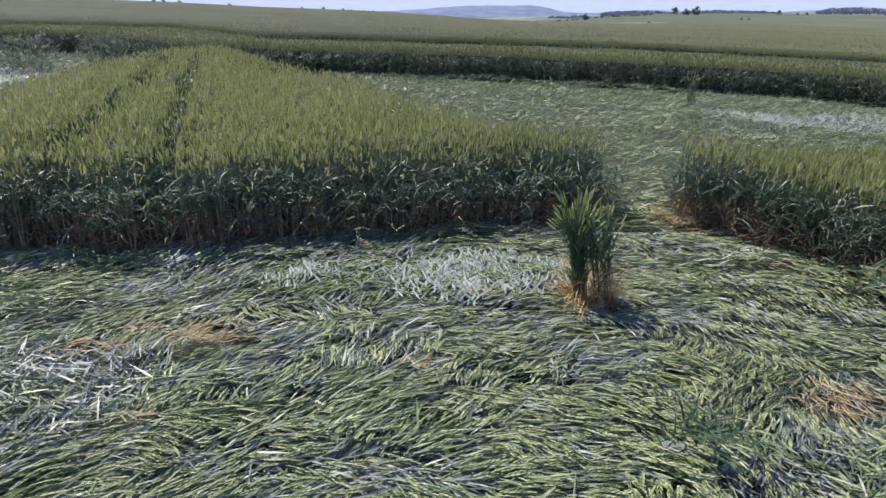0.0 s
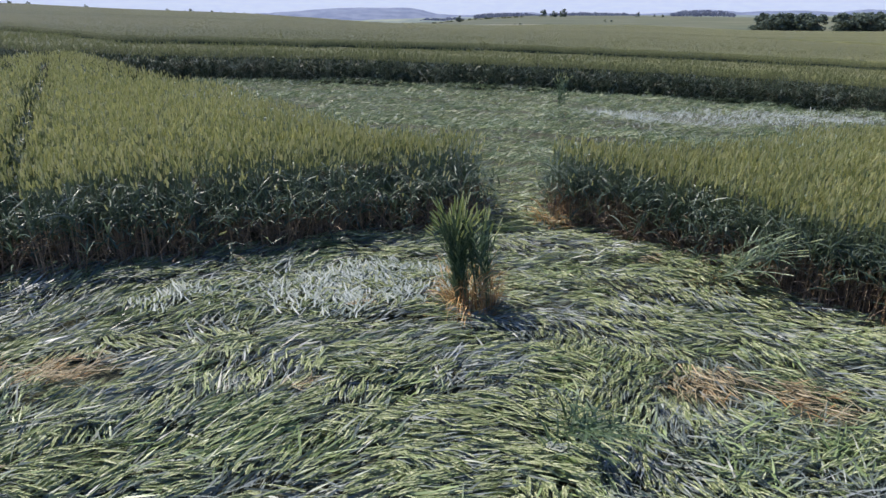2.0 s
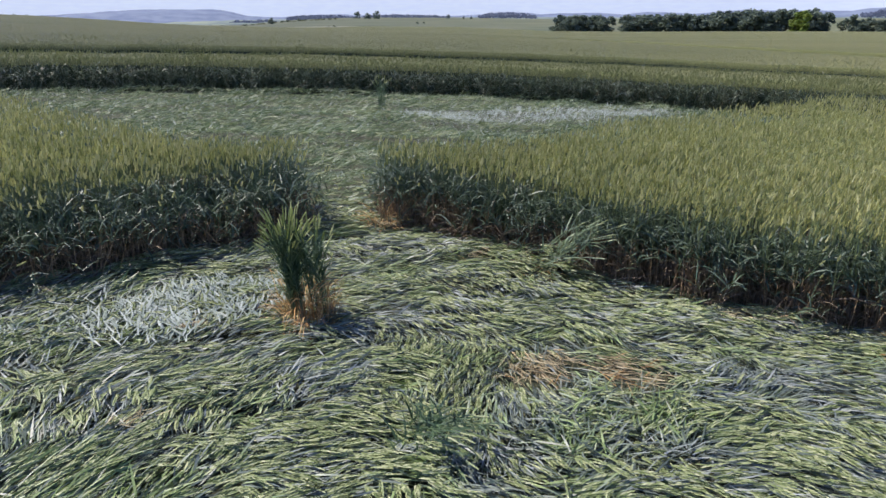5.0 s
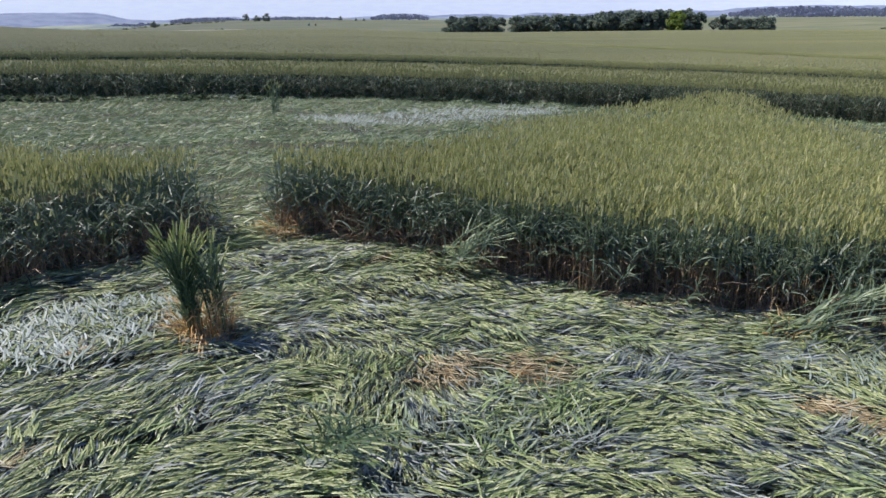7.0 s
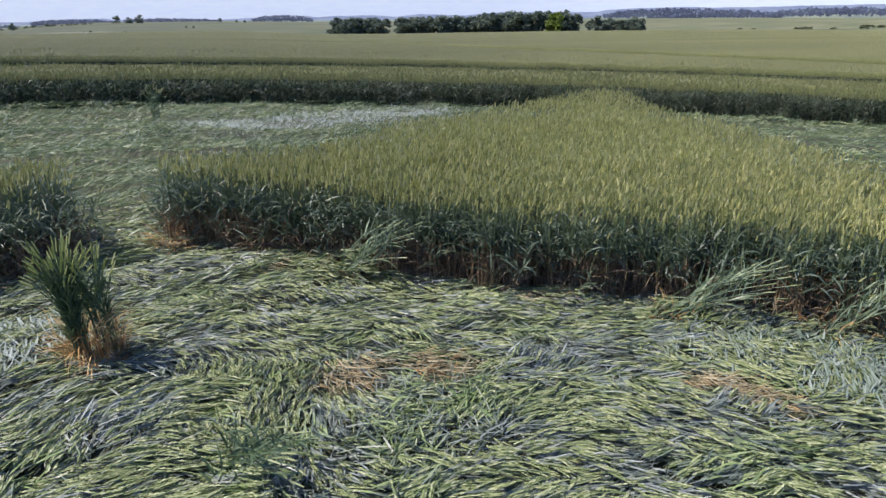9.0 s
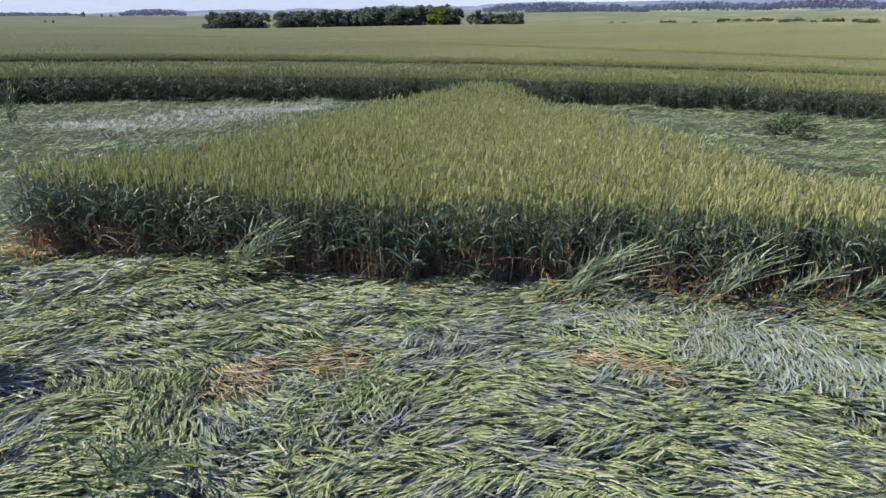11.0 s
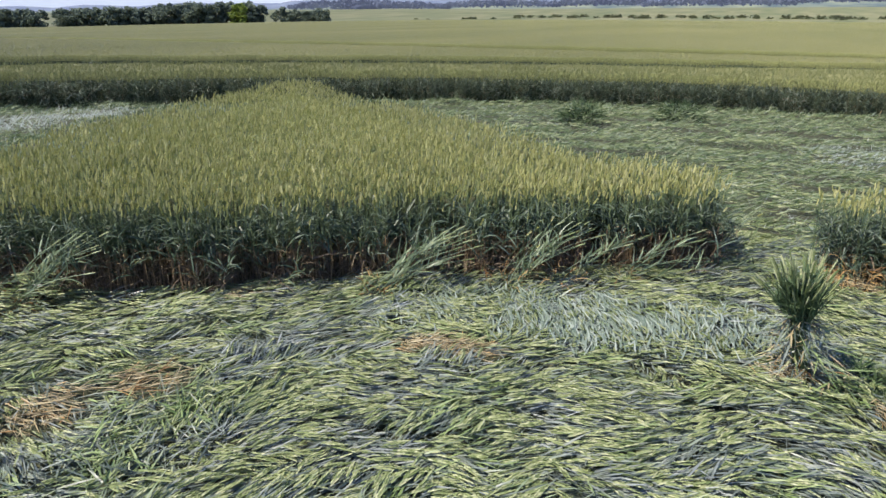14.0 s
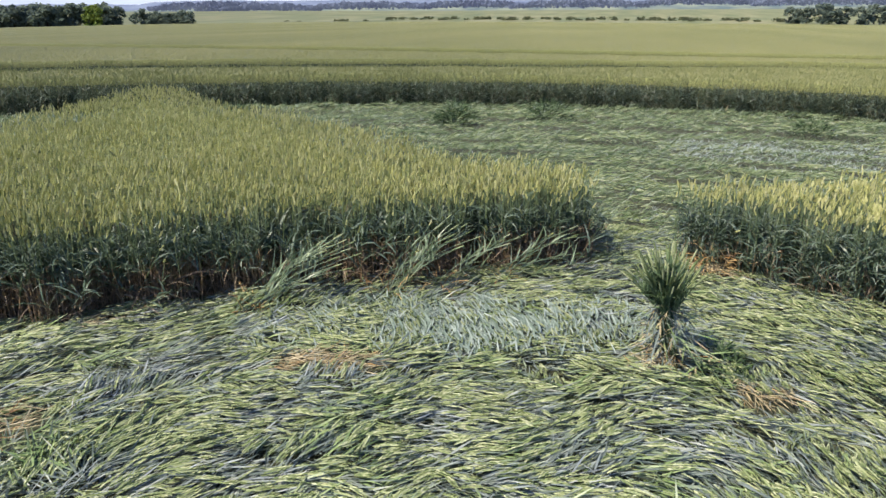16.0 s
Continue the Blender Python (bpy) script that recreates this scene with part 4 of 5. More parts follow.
def straw_patch(px, py, rx, ry, show):
    """Dry broken straw showing where the green layer is torn open."""
    n = int((40 + 2300 * rx * ry * 3.1) * show)
    q, a = np.sqrt(rng.random(n)) * (0.6 + 0.7 * rng.random(n)), rng.uniform(0, 2 * np.pi, n)
    x, y = px + q * rx * np.cos(a), py + q * ry * np.sin(a)
    keep = wobble(x, y, 0.09, px) > -0.35
    x, y, n = x[keep], y[keep], int(keep.sum())
    root = thing("straw_patch", "torn patch of dry tan and orange straw among flattened wheat", "straw", (px, py, float(terrain(px, py))), "bare straw patches", "stuff")
    base = np.stack([x - px, y - py, terrain(x, y) - float(terrain(px, py)) + mound(x, y) * rng.uniform(0.8, 1.25, n) + 0.024], 1)
    head = lay(x, y) + rng.normal(0, 0.6, n)
    dark = rng.random(n) < 0.20
    for mask, mat in ((dark, STRAW), (~dark, PALE_STRAW)):
        m = int(mask.sum())
        if m:
            part("straw_blades", [blades(base[mask], head[mask], rng.normal(0.05, 0.2, m), rng.normal(0.1, 0.3, m), rng.uniform(0.05, 0.14, m), rng.uniform(0.003, 0.008, m), rng.normal(0, 0.8, m), 2)], mat, root)
    m = max(n // 4, 2)
    step = np.stack([np.cos(head[:m]), np.sin(head[:m]), rng.normal(0, 0.12, m)], 1) * rng.uniform(0.06, 0.16, m)[:, None]
    part("straw_stems", [tubes(np.stack([base[:m] + [0, 0, 0.008], base[:m] + step + [0, 0, 0.008]], 1), np.full((m, 2), 0.0020), 3)], PALE_STRAW, root)
    return root


for p in PATCHES:
    straw_patch(*p)


# ---- tufts and leaning sheaves: every stalk its own part ----
def mesh_only(name, pieces, mat):
    ob = part(name, pieces, mat, None)
    me = ob.data
    bpy.data.objects.remove(ob)
    return me


def stalk_kit(height, count, most, flare=0.0, mat=TUFT_LEAF, leaves=5, up=1.25, low=0.36, blade=0.15, open_out=0.0, dome=0.0, ear_mat=TUFT_EAR):
    """Stalks in their own coordinates: a stem mesh, its leaf meshes and its ear mesh."""
    kit = []
    for _ in range(count):
        bend = most * (1 if flare == 0 else rng.uniform(0.1, 1.2))
        h = height * rng.uniform(0.86, 1.05) * (1 - dome * (bend / most) ** 2)
        q = np.linspace(0, 1, 11)
        side = (bend * q ** 2 if flare == 0 else bend * np.clip((q - flare) / (1 - flare), 0, 1) ** 1.25) * h
        line = np.stack([side, 0.01 * np.sin(q * 5), h * q * np.sqrt(np.maximum(1 - (bend * q) ** 2 * 0.6, 0.1))], 1)[None]
        stem = mesh_only("stalk", [tubes(line, np.full((1, 11), 0.0024), 4)], mat)
        blade_meshes = []
        for _ in range(leaves):
            f = rng.uniform(low, 0.86)
            base = np.array([[np.interp(f, q, line[0, :, k]) for k in range(3)]])
            blade_meshes.append(mesh_only("leaf", [blades(base, rng.uniform(0, 2 * np.pi, 1), rng.normal(up, 0.18, 1), rng.uniform(0.1, 1.3, 1), rng.uniform(0.67, 1.33, 1) * blade,
                                                          rng.uniform(0.009, 0.014, 1), rng.normal(0, 0.5, 1), 4)], mat))
        ear = mesh_only("ear", [ears(line[:, -1], unit(unit(line[:, -1] - line[:, -2]) + np.array([[open_out * bend / max(most, 0.01), 0, 0]])), 0.080, 0.0047, EAR_FINE, 5)], ear_mat)
        kit.append((stem, blade_meshes, ear))
    return kit


KIT_BRUSH, KIT_BENT = stalk_kit(0.72, 22, 0.13, 0.66, leaves=7, up=1.25, low=0.3, blade=0.11, open_out=0.35, dome=0.06), stalk_kit(0.66, 12, 0.34, 0.0, SHEAF_LEAF, leaves=8, up=1.0, low=0.25, blade=0.17, ear_mat=FLAT_EAR_PIECE)
KIT_DROOP = stalk_kit(0.42, 10, 0.55, 0.0, TUFT_LEAF, leaves=4, up=0.9, low=0.3, blade=0.12, ear_mat=FLAT_EAR_PIECE)
KIT_LOOSE, KIT_SPLAY = stalk_kit(0.62, 10, 0.12, 0.60, leaves=6, up=1.1, low=0.45, blade=0.12, open_out=0.2), stalk_kit(0.675, 20, 0.185, 0.62, leaves=7, up=1.2, low=0.72, blade=0.10, open_out=0.12, dome=0.10, ear_mat=FLAT_EAR_PIECE)


def put_stalk(root, kit, m):
    stem, blade_meshes, ear = kit[rng.integers(len(kit))]
    s = new("stalk", stem)
    s.parent, s.matrix_basis = root, m
    for me in blade_meshes:
        new("leaf", me).parent = s
    e = new("ear", ear)
    e.parent = s
    tagged(e, "yellow-green wheat ear")


def hanging_skirt(root, z, spread, n, mat, label):
    """Leaves and straw that hang from a tuft's waist and spread on the ground round it."""
    a = rng.uniform(0, 2 * np.pi, n)
    f = rng.uniform(0.0, 1.0, n)
    q = 0.03 + 0.24 * (1 - f) * rng.random(n)
    base = np.stack([q * np.cos(a), q * np.sin(a), z * f + 0.05], 1)
    tagged(part("hanging_leaves", [blades(base, a + rng.normal(0, 1.1, n), rng.uniform(-1.3, 0.5, n) * f, rng.uniform(0.1, 0.9, n) * f, spread * rng.uniform(0.8, 1.5, n), rng.uniform(0.005, 0.011, n),
                                          rng.normal(0, 0.5, n), 4)], mat, root, label), kind="stuff")


def straw_skirt(root, spread, n, top=0.2, mat=STRAW):
    a, q = rng.uniform(0, 2 * np.pi, n), rng.uniform(0.2, 1, n) * spread
    base = np.stack([q * np.cos(a), q * np.sin(a), rng.uniform(0.0, top, n)], 1)
    tagged(part("straw_skirt", [blades(base, a + rng.normal(0, 0.5, n), rng.normal(0.6, 0.5, n), rng.uniform(0.4, 2.0, n), rng.uniform(0.10, 0.24, n), rng.uniform(0.004, 0.009, n), rng.normal(0, 0.6, n), 3)],
         mat, root, "dry orange straw at the foot"), kind="stuff")


def tuft(x, y, bundles, label, skirt, group="standing tufts"):
    """bundles: (dx, dy, foot radius, waist height, count, splay)."""
    root = thing("wheat_tuft", label, "wheat tuft", (x, y, float(terrain(x, y))), group)
    for dx, dy, foot, splay, count in bundles:
        for _ in range(count):
            a, q = rng.uniform(0, 2 * np.pi), math.sqrt(rng.random())
            tilt = math.degrees(min(splay, 0.04) * q) + rng.normal(0, 1.2)
            put_stalk(root, KIT_BRUSH if splay == 0 else KIT_LOOSE if splay < 0.3 else KIT_SPLAY,
                      pose(dx + foot * q * math.cos(a), dy + foot * q * math.sin(a), 0.0, 0, tilt, math.degrees(a)))
    straw_skirt(root, *skirt)
    return root


tuft_near = tuft(0.90, 4.00, [(-0.04, 0.0, 0.036, 0.0, 80), (0.085, 0.03, 0.038, 0.05, 20), (0.115, -0.02, 0.03, 0.05, 8)], "upright tuft of green wheat with dry orange straw at its foot", (0.17, 230, 0.26))
tuft_near.rotation_euler.y = radians(-6)  # it leans
n = 190
a, q = rng.uniform(0, 2 * np.pi, n), rng.uniform(0, 1, n) ** 0.5
foot = np.stack([0.02 + 0.15 * q * np.cos(a), 0.06 * q * np.sin(a), 0 * q], 1)
tagged(part("dry_straw", [blades(foot, a, rng.normal(1.35, 0.15, n), rng.normal(0.1, 0.3, n), rng.uniform(0.15, 0.34, n), rng.uniform(0.004, 0.008, n), rng.normal(0, 0.6, n), 3)], STRAW, tuft_near, "dry orange lower stems"), kind="stuff")
tuft_waist = tuft(4.02, -0.40, [(0.0, 0.0, 0.026, 0.30, 105)], "waisted tuft of green wheat splayed at the top beside its shadow", (0.10, 40, 0.08))
tuft_waist.rotation_euler.x, tuft_waist.scale = radians(-9), (1.16, 1.16, 1.04)  # it leans
hanging_skirt(tuft_waist, 0.38, 0.15, 240, FLAT_LEAF, "green leaves hanging from the waist")
hanging_skirt(tuft_waist, 0.38, 0.07, 150, PALE_STRAW, "pale tan straw hanging from the waist")
hanging_skirt(tuft_waist, 0.20, 0.16, 26, FLAT_EAR, "yellow-green drooping leaves")
tuft(4.20, 12.05, [(0.0, 0.0, 0.07, 0.0, 16)], "thin lone tuft of wheat in the outer ring", (0.12, 40, 0.1))


def pale_bush(root, wide, n):
    """A loose ball of pale bent leaves round a tuft."""
    a, q = rng.uniform(0, 2 * np.pi, n), np.sqrt(rng.random(n)) * wide
    z = rng.uniform(0.08, 0.78, n)
    q = q * (0.55 + 0.45 * np.sin(np.pi * z / 0.8))
    tagged(part("pale_leaves", [blades(np.stack([q * np.cos(a), q * np.sin(a), z], 1), a + rng.normal(0, 0.9, n), rng.normal(0.6, 0.5, n), rng.uniform(0.2, 1.6, n), rng.uniform(0.12, 0.28, n),
                                       rng.uniform(0.012, 0.022, n), rng.normal(0, 0.7, n), 3)], BUSH_LEAF, root, "grey-green bent leaves"), kind="stuff")


pale_bush(tuft(-8.85, 15.3, [(0.0, 0.0, 0.25, 0.3, 22), (0.3, 0.1, 0.2, 0.3, 10)], "loose pale tuft of wheat in the outer ring", (0.3, 60, 0.2)), 0.62, 620)
pale_bush(tuft(-8.10, 17.4, [(0.0, 0.0, 0.25, 0.3, 20)], "loose pale tuft of wheat close to the field edge", (0.3, 60, 0.2)), 0.60, 560)


def straw_tuft(x, y, n, label):
    """A torn corner of an island where only dry straw stands."""
    root = thing("straw_tuft", label, "straw", (x, y, float(terrain(x, y))), "torn straw corners")
    straw_skirt(root, 0.16, n, 0.20)
    return root


straw_tuft(2.00, 5.74, 130, "dry orange straw at the torn corner of an island")
straw_tuft(5.84, -0.78, 130, "dry orange straw at the torn corner of an island")


def sheaf(x, y, heading, lean, fan, count, label, straw=40, kit=KIT_BENT):
    """Stalks that have tipped out of an island's edge and lean across it."""
    root = thing("leaning_wheat", label, "wheat sheaf", (x, y, float(terrain(x, y)) + 0.02), "sheaves tipped out of the edge")
    for _ in range(count):
        put_stalk(root, kit, pose(rng.normal(0, 0.05), rng.normal(0, 0.05), 0.0, 0, lean + rng.normal(0, fan), heading + rng.normal(0, fan * 1.2)))
    if straw:
        straw_skirt(root, 0.14, straw, 0.06)
    return root


sheaf(2.76, 4.34, -58, 30, 7, 16, "sheaf of wheat tipped sideways over a leaf heap")
sheaf(4.06, 2.32, -58, 36, 6, 15, "sheaf of wheat leaning far out of the edge")
sheaf(4.60, 1.58, -56, 30, 5, 12, "narrow sheaf of wheat leaning out of the edge")
sheaf(4.90, 1.22, -54, 50, 8, 7, "low sheaf of wheat fallen along the edge")
sheaf(5.18, 0.82, -54, 52, 8, 7, "low sheaf of wheat fallen along the edge")
sheaf(1.00, 2.66, -62, 40, 13, 30, "droopy bundle of wheat lying half raised", 0, KIT_DROOP)


def clump(x, y, spread, n, label, size=1.0):
    """A low dark heap of leaves that sprang up again from the flattened floor."""
    root = thing("leaf_clump", label, "wheat clump", (x, y, float(terrain(x, y))), "leaf heaps")
    a, q = rng.uniform(0, 2 * np.pi, n), np.sqrt(rng.random(n)) * spread
    base = np.stack([q * np.cos(a) * 1.4, q * np.sin(a), 0.03 + rng.uniform(0, 0.24, n) * size * (1 - (q / spread) ** 2)], 1)
    part("leaves", [blades(base, a + rng.normal(0, 0.8, n), rng.normal(0.55, 0.3, n), rng.uniform(0.4, 1.6, n), rng.uniform(0.10, 0.20, n) * size, rng.uniform(0.012, 0.02, n) * size ** 0.5, rng.normal(0, 0.5, n), 2)], CLUMP_LEAF, root)
    return root


clump(13.4, 3.19, 0.42, 620, "low dark green heap of leaves on the flattened floor", 1.45)
clump(14.5, 1.51, 0.42, 560, "low dark green heap of leaves on the flattened floor", 1.4)
clump(14.0, -3.3, 0.35, 360, "low dark green heap of leaves on the flattened floor")
# not a heap of its own: dark leaves added to deepen the tuft's shadow
clump(4.05, -0.66, 0.15, 260, "dark leaves standing in for the shadow at the foot of a tuft", 0.65)
clump(1.08, 2.62, 0.10, 60, "small green sprig risen out of the flattened wheat", 0.5)

# ---- trees ----
def tree_mesh(height, width, mat, seed, name="tree", label="", category="tree", bushy=False, n=500, fine=1.0):
    r = np.random.default_rng(seed)
    root = thing(name, label, category)
    k = 7
    q = np.linspace(0, 1, k)
    th = height * (0.75 if not bushy else 0.5)
    line = np.stack([0.03 * height * np.sin(q * 3 + seed), 0.02 * height * np.cos(q * 4 + seed), th * q - 0.3], 1)
    pieces = [tubes(line[None], (0.035 * height * (1 - 0.8 * q))[None], 6)]
    for _ in range(6):
        b = line[r.integers(2, 5)]
        a = r.uniform(0, 2 * np.pi)
        tip = b + np.array([math.cos(a) * width * 0.3, math.sin(a) * width * 0.3, height * r.uniform(0.15, 0.3)])
        pieces.append(tubes(np.stack([b, (b + tip) / 2 + [0, 0, 0.1], tip])[None], np.array([[0.012, 0.008, 0.003]]) * height, 4))
    part("trunk", pieces, BARK, root, "rough grey-brown trunk and limbs")
    centers = []
    for _ in range(22):
        a, u = r.uniform(0, 2 * np.pi), r.random() ** 0.5
        zc = r.uniform(0.08, 0.86) if not bushy else r.uniform(0.0, 0.5)
        rad = width * 0.5 * (1 - abs(zc - 0.3) * 0.85) * u
        centers.append((rad * math.cos(a), rad * math.sin(a), zc * height, r.uniform(0.10, 0.20) * height * (1.6 if bushy else 1.0)))
    c = np.array(centers)
    pick = r.integers(0, len(c), n)
    d = unit(r.normal(0, 1, (n, 3)))
    pts = c[pick, :3] + d * (c[pick, 3] * r.uniform(0.55, 1.1, n))[:, None] * [1, 1, 0.8]
    pts[:, 2] = np.maximum(pts[:, 2], 0.1)
    s = height * r.uniform(0.05, 0.095, n) * fine
    t1 = unit(np.cross(d + r.normal(0, 0.5, (n, 3)), [[0.3, 0.2, 1.0]]))
    t2 = unit(np.cross(d + r.normal(0, 0.4, (n, 3)), t1))
    quad = np.stack([pts - t1 * s[:, None], pts - t2 * s[:, None] * 0.7, pts + t1 * s[:, None], pts + t2 * s[:, None] * 0.7], 1)
    mesh = (quad.reshape(-1, 3), np.arange(n * 4).reshape(-1, 4))
    part("crown", [mesh], mat, root, "dense leafy crown")
    return root


def place(kind, az, r, scale, turn):
    x, y = polar(az, r)
    m = pose(float(x), float(y), float(terrain(x, y)) - 0.2, 0, 0, turn)
    if kind.location.length < 1:  # the first of its kind stands in a place of its own
        kind.matrix_basis, ob = m, kind
    else:
        ob = copy_thing(kind, m)
    ob.scale = (scale, scale, scale)
    return ob


COPSE = [tree_mesh(8.6, 9.0, CROWN, s, "tree", "dark green broadleaf tree in the field copse", n=1000, fine=0.85) for s in (1, 2, 3, 4)]
LIGHT = tree_mesh(8.0, 7.0, CROWN_LIGHT, 9, "tree", "bright yellow-green tree at the end of the copse", n=1000, fine=0.85)
BUSH = [tree_mesh(4.6, 9.5, HEDGE, s, "hedge_bush", "dark round hedge bush on the field boundary", "bush", True, 420, 1.2) for s in (11, 12, 13)]
LONE = [tree_mesh(6.0, 6.0, CROWN, s, "tree", "small dark tree alone on the skyline") for s in (21, 22, 23)]
for kinds in (COPSE, [LIGHT], BUSH, LONE):
    for k in kinds:
        k["group"] = "far trees"
srng = random.Random(5)


def row(kinds, az0, az1, r, n, lo, hi, depth=8.0):
    for i in range(n):
        az = az0 + (az1 - az0) * (i + 0.5 + srng.uniform(-0.3, 0.3)) / n
        place(srng.choice(kinds), az, r + srng.uniform(-depth, depth), srng.uniform(lo, hi), srng.uniform(0, 360))


row(COPSE, -32.8, -36.8, 338, 12, 0.82, 1.0)
row(COPSE, -37.8, -44.0, 338, 19, 0.88, 1.04)
row(COPSE, -44.0, -51.6, 338, 23, 1.0, 1.25)
place(LIGHT, -50.1, 327, 1.2, 30)
place(LIGHT, -49.6, 328, 0.75, 130)
row(COPSE, -52.8, -56.2, 338, 9, 0.65, 0.9, 5)
for az, s in ((-67.2, 0.5), (-67.8, 0.55), (-63.4, 0.3), (-64.3, 0.25), (-69.4, 0.4)):
    place(srng.choice(BUSH), az, 420, s, srng.uniform(0, 360))
for i in range(46):
    place(srng.choice(BUSH), -71.6 - i * 0.72 + srng.uniform(-0.4, 0.4), 450 + srng.uniform(-15, 15), srng.uniform(0.4, 0.85), srng.uniform(0, 360))
row(COPSE, -100.6, -110.0, 400, 12, 0.95, 1.2)
for az, r, s in ((-17.3, 690, 1.15), (-18.15, 690, 1.0), (-18.85, 690, 1.35), (-15.2, 345, 0.25), (-15.6, 345, 0.28), (-17.8, 345, 0.2), (-22.0, 500, 0.3), (-22.5, 500, 0.25), (-24.4, 800, 0.8), (-25.6, 800, 0.5),
                (-26.2, 800, 0.5), (24.1, 335, 0.3), (21.4, 340, 0.3), (20.8, 340, 0.35), (19.7, 340, 0.35), (16.2, 345, 0.32), (15.0, 345, 0.15), (10.9, 350, 0.3), (9.3, 350, 0.34), (9.7, 350, 0.2), (7.8, 355, 0.28),
                (7.2, 355, 0.24), (6.2, 360, 0.24), (5.5, 360, 0.24), (4.6, 380, 0.25), (3.8, 380, 0.22), (3.0, 380, 0.22), (2.2, 380, 0.2), (1.4, 380, 0.2), (0.6, 380, 0.2), (-0.4, 390, 0.2), (-1.3, 390, 0.2), (-2.2, 400, 0.2), (-4.5, 420, 0.25),
                (-6.4, 420, 0.22), (-7.2, 420, 0.2), (-10.8, 600, 0.9), (-12.9, 700, 0.5)):
    place(srng.choice(LONE), az, r, s, srng.uniform(0, 360))


# ---- hills at the horizon ----
def ridge(name, r, prof_az, prof_el, depth, mat, label, rough=0.02):
    """A long hill: a crest line at distance r, with slopes to the front and the back."""
    az = np.linspace(prof_az[0], prof_az[-1], 500)
    el = np.interp(az, prof_az, prof_el) + rough * wobble(az, az * 0.7, 0.8, r) + rough * 0.6 * wobble(az, az, 0.2, r + 1)
    crest = 1.9 + r * np.tan(np.radians(el))
    foot = np.full_like(crest, -30.0 - 0.01 * r)
    rows = []
    for q, rad in ((0.0, r - depth), (0.35, r - depth * 0.55), (0.75, r - depth * 0.25), (1.0, r), (0.9, r + depth * 0.3), (0.0, r + depth)):
        z = foot + (crest - foot) * q
        x, y = polar(az, rad * (1 + 0.01 * wobble(az, az * 0 + rad, 1.0)))
        rows.append(np.stack([x, y, z], 1))
    n = len(az)
    i = np.arange(len(rows) * n).reshape(len(rows), n)
    faces = np.stack([i[:-1, :-1], i[:-1, 1:], i[1:, 1:], i[1:, :-1]], -1).reshape(-1, 4)
    return tagged(mesh_object(name, np.concatenate(rows), faces, mat, None, label, True), category="hill", kind="structure")


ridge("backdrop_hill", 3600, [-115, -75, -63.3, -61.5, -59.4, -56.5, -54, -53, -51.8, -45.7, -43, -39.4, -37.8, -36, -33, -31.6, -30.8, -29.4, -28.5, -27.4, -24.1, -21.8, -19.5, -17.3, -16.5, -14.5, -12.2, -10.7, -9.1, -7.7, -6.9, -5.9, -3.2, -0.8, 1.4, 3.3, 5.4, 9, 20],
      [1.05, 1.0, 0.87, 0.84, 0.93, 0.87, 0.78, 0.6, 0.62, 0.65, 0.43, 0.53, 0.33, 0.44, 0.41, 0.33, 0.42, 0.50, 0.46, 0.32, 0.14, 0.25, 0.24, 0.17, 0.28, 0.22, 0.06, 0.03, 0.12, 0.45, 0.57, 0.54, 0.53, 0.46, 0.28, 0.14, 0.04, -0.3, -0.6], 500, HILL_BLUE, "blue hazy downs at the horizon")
ridge("hazed_near_hill", 1900, [-115, -100, -85, -75, -64, -58, -52, -46, -30, -20, -14, -8, 0],
      [0.62, 0.62, 0.58, 0.55, 0.50, 0.36, 0.2, 0.1, 0.12, 0.02, -0.1, -0.2, -0.5], 700, HILL_NEAR, "hillside of hedged fields under the downs, haze put into its colour")


def wood(az0, az1, r, el0, el1, seed):
    """Far woodland: one mass of small leaf clumps on the hillside, hazed by its colour and glow."""
    g = np.random.default_rng(seed)
    n = int((az1 - az0) * 330)
    az = g.uniform(az0, az1, n)
    mid = (az - az0) / (az1 - az0)
    env = np.sin(np.pi * np.clip(mid, 0.02, 0.98)) ** 0.4 * (0.8 + 0.2 * wobble(az, az, 0.25, seed))
    el = el0 + (el1 - el0) * env * np.sqrt(g.random(n))
    rad = r + g.uniform(-20, 20, n)
    x, y = polar(az, rad)
    p = np.stack([x, y, 1.9 + rad * np.tan(np.radians(el))], 1)
    d = unit(g.normal(0, 1, (n, 3)))
    t1 = unit(np.cross(d, [[0.1, 0.3, 1.0]]))
    t2 = np.cross(d, t1)
    s = r * 0.0017 * g.uniform(0.6, 1.4, n)[:, None]
    quad = np.stack([p - t1 * s, p - t2 * s, p + t1 * s, p + t2 * s], 1).reshape(-1, 3)
    ob = mesh_object("far_wood", quad, np.arange(len(quad)).reshape(-1, 4), WOODS, None, "far woodland strip on the hillside, blued and glowing for haze")
    return tagged(ob, category="woodland", group="far woods", kind="stuff")


for k, (a, b, e0, e1) in enumerate(((-107.0, -98.0, 0.45, 0.95), (-99.0, -90.0, 0.55, 1.0), (-91.0, -80.5, 0.40, 0.95), (-82.0, -73.0, 0.45, 0.92), (-74.5, -65.0, 0.40, 0.85), (-66.0, -58.5, 0.30, 0.75), (-63.6, -53.6, 0.35, 0.90), (-60.5, -56.8, 0.15, 0.35), (-31.2, -26.8, 0.20, 0.46), (-24.5, -17.8, 0.12, 0.24), (-17.6, -12.0, 0.0, 0.20), (-12.5, -7.5, -0.45, -0.15))):
    wood(a, b, 1500 + 30 * k, e0 - 0.15, e1, 40 + k)


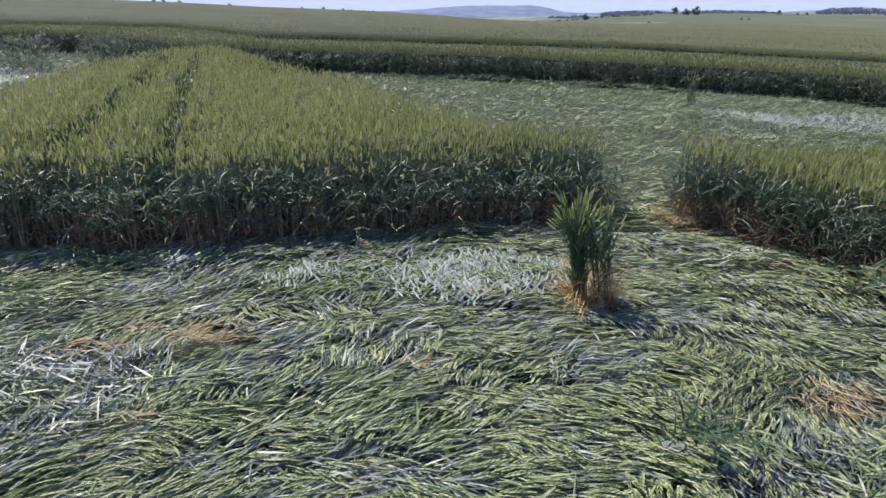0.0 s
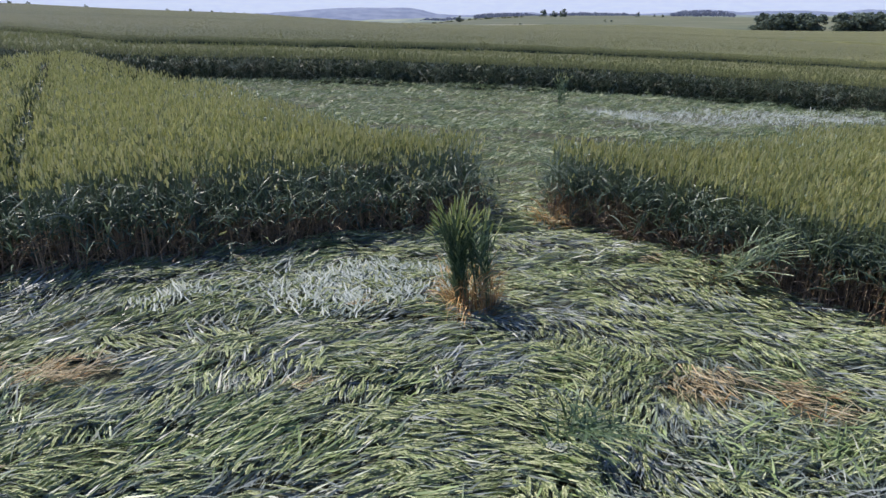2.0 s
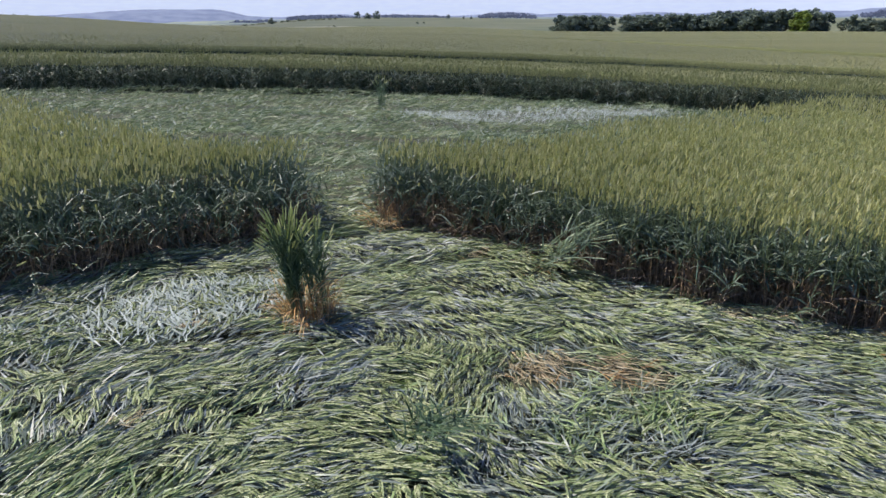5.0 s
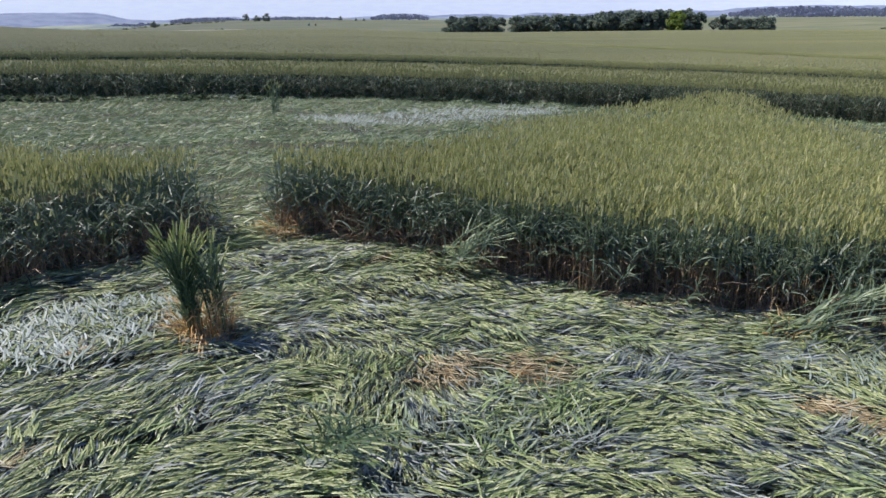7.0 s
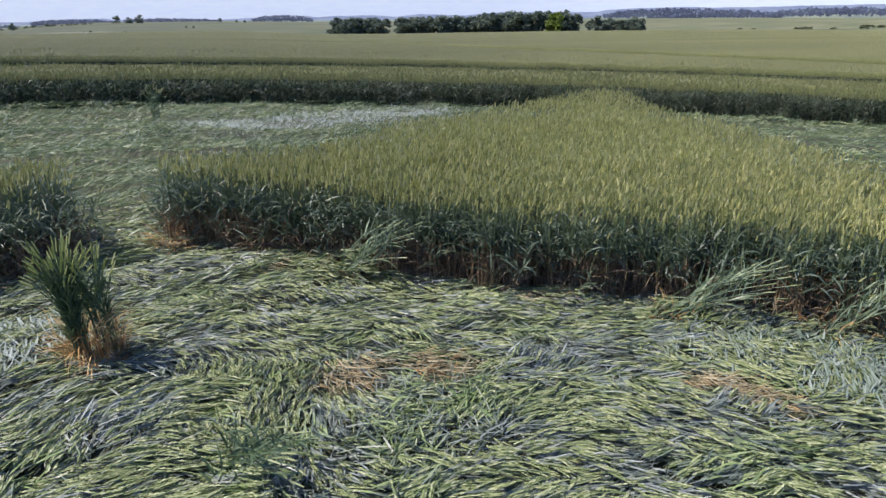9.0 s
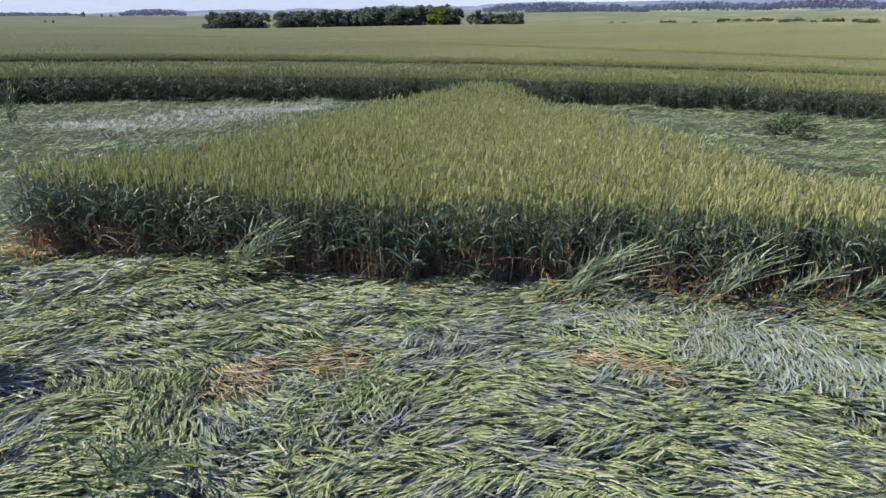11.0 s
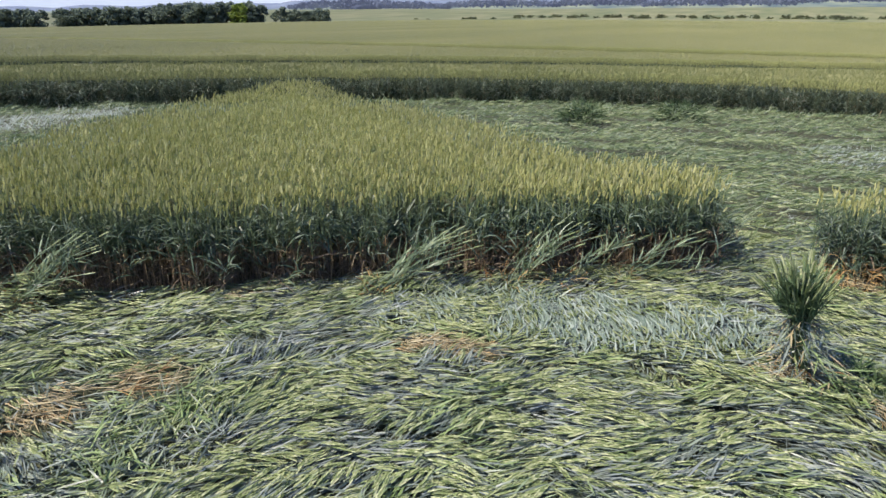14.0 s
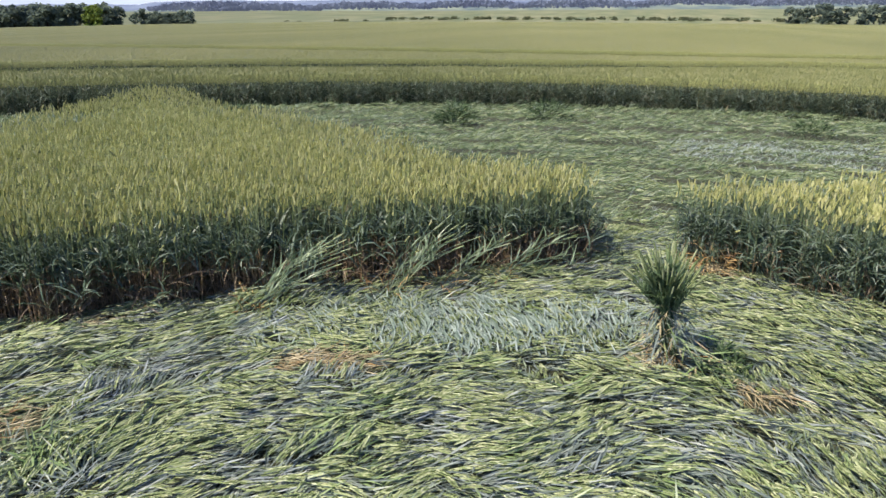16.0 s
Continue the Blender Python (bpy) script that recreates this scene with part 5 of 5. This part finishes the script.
def chalk_track(az0, az1, r, rise, label):
    """A low bank with a bare pale top at the end of the wheat field."""
    az = np.linspace(az0, az1, 40)
    rows = []
    for q, h in ((r - 3, 0.0), (r, rise * 0.55), (r + 5, rise), (r + 12, rise), (r + 16, 0.0)):
        x, y = polar(az, np.full_like(az, q))
        rows.append(np.stack([x, y, terrain(x, y) + h * np.sin(np.pi * np.linspace(0.04, 0.96, 40)) ** 0.3], 1))
    i = np.arange(200).reshape(5, 40)
    faces = np.stack([i[:-1, :-1], i[:-1, 1:], i[1:, 1:], i[1:, :-1]], -1).reshape(-1, 4)
    return tagged(mesh_object("chalk_track", np.concatenate(rows), faces, PALE_FIELD, None, label, True), category="track", kind="structure")


chalk_track(-18.0, -11.2, 338, 0.85, "pale chalk track along the end of the wheat")
# a plain pale strip, built with the track's shape
chalk_track(-7.6, -5.0, 345, 0.8, "pale strip along the valley")
for i in range(16):
    place(srng.choice(BUSH), -9.0 - i * 0.44 + srng.uniform(-0.15, 0.15), 690 - srng.uniform(0, 30), srng.uniform(0.3, 0.6), srng.uniform(0, 360))


def horizon_haze():
    """A glowing ring added far behind the hills, in the pale blue of the lowest sky's haze."""
    az = np.linspace(-180, 180, 181)
    rows = [np.stack([*polar(az, np.full_like(az, 4700.0)), np.full_like(az, z)], 1) for z in (-150.0, 120.0, 420.0)]
    i = np.arange(3 * 181).reshape(3, 181)
    faces = np.stack([i[:-1, :-1], i[:-1, 1:], i[1:, 1:], i[1:, :-1]], -1).reshape(-1, 4)
    return tagged(mesh_object("backdrop_sky", np.concatenate(rows), faces, HAZE, None, "glowing backdrop ring in the pale lavender-blue of the low sky", True), category="sky", kind="structure")


horizon_haze()

# ---- the nearest flattened leaves and ears, each its own piece ----
leaf_kit = [mesh_only("wheat_leaf", [blades(np.zeros((1, 3)), np.zeros(1), rng.normal(0.12, 0.08, 1), rng.uniform(0.1, 0.4, 1), rng.uniform(0.11, 0.18, 1), rng.uniform(0.010, 0.015, 1), rng.normal(0, 0.4, 1), 5)], FLAT_LEAF_PIECE) for _ in range(12)]
ear_kit = [mesh_only("wheat_ear", [ears(np.zeros((1, 3)), unit(np.array([[1, 0, rng.normal(0.05, 0.05)]])), rng.uniform(0.085, 0.11, 1), rng.uniform(0.0062, 0.0078, 1), EAR_FINE, 5, 0.12)], FLAT_EAR_PIECE) for _ in range(8)]
for name, kit, count, lift in (("wheat_leaf", leaf_kit, 300, 0.012), ("wheat_ear", ear_kit, 300, 0.016)):
    px, py = open_floor(count * 3, 2.0, 3.6)
    for x, y in list(zip(px, py))[:count]:
        ob = new(name, kit[rng.integers(len(kit))])
        ob.parent = floor_near
        h = float(lay(np.array([x]), np.array([y]))[0]) + rng.normal(0, 0.25)
        ob.matrix_basis = pose(x, y, float(terrain(x, y)) + float(mound(np.array([x]), np.array([y]))[0]) + lift, rng.normal(0, 12), 0, math.degrees(h))
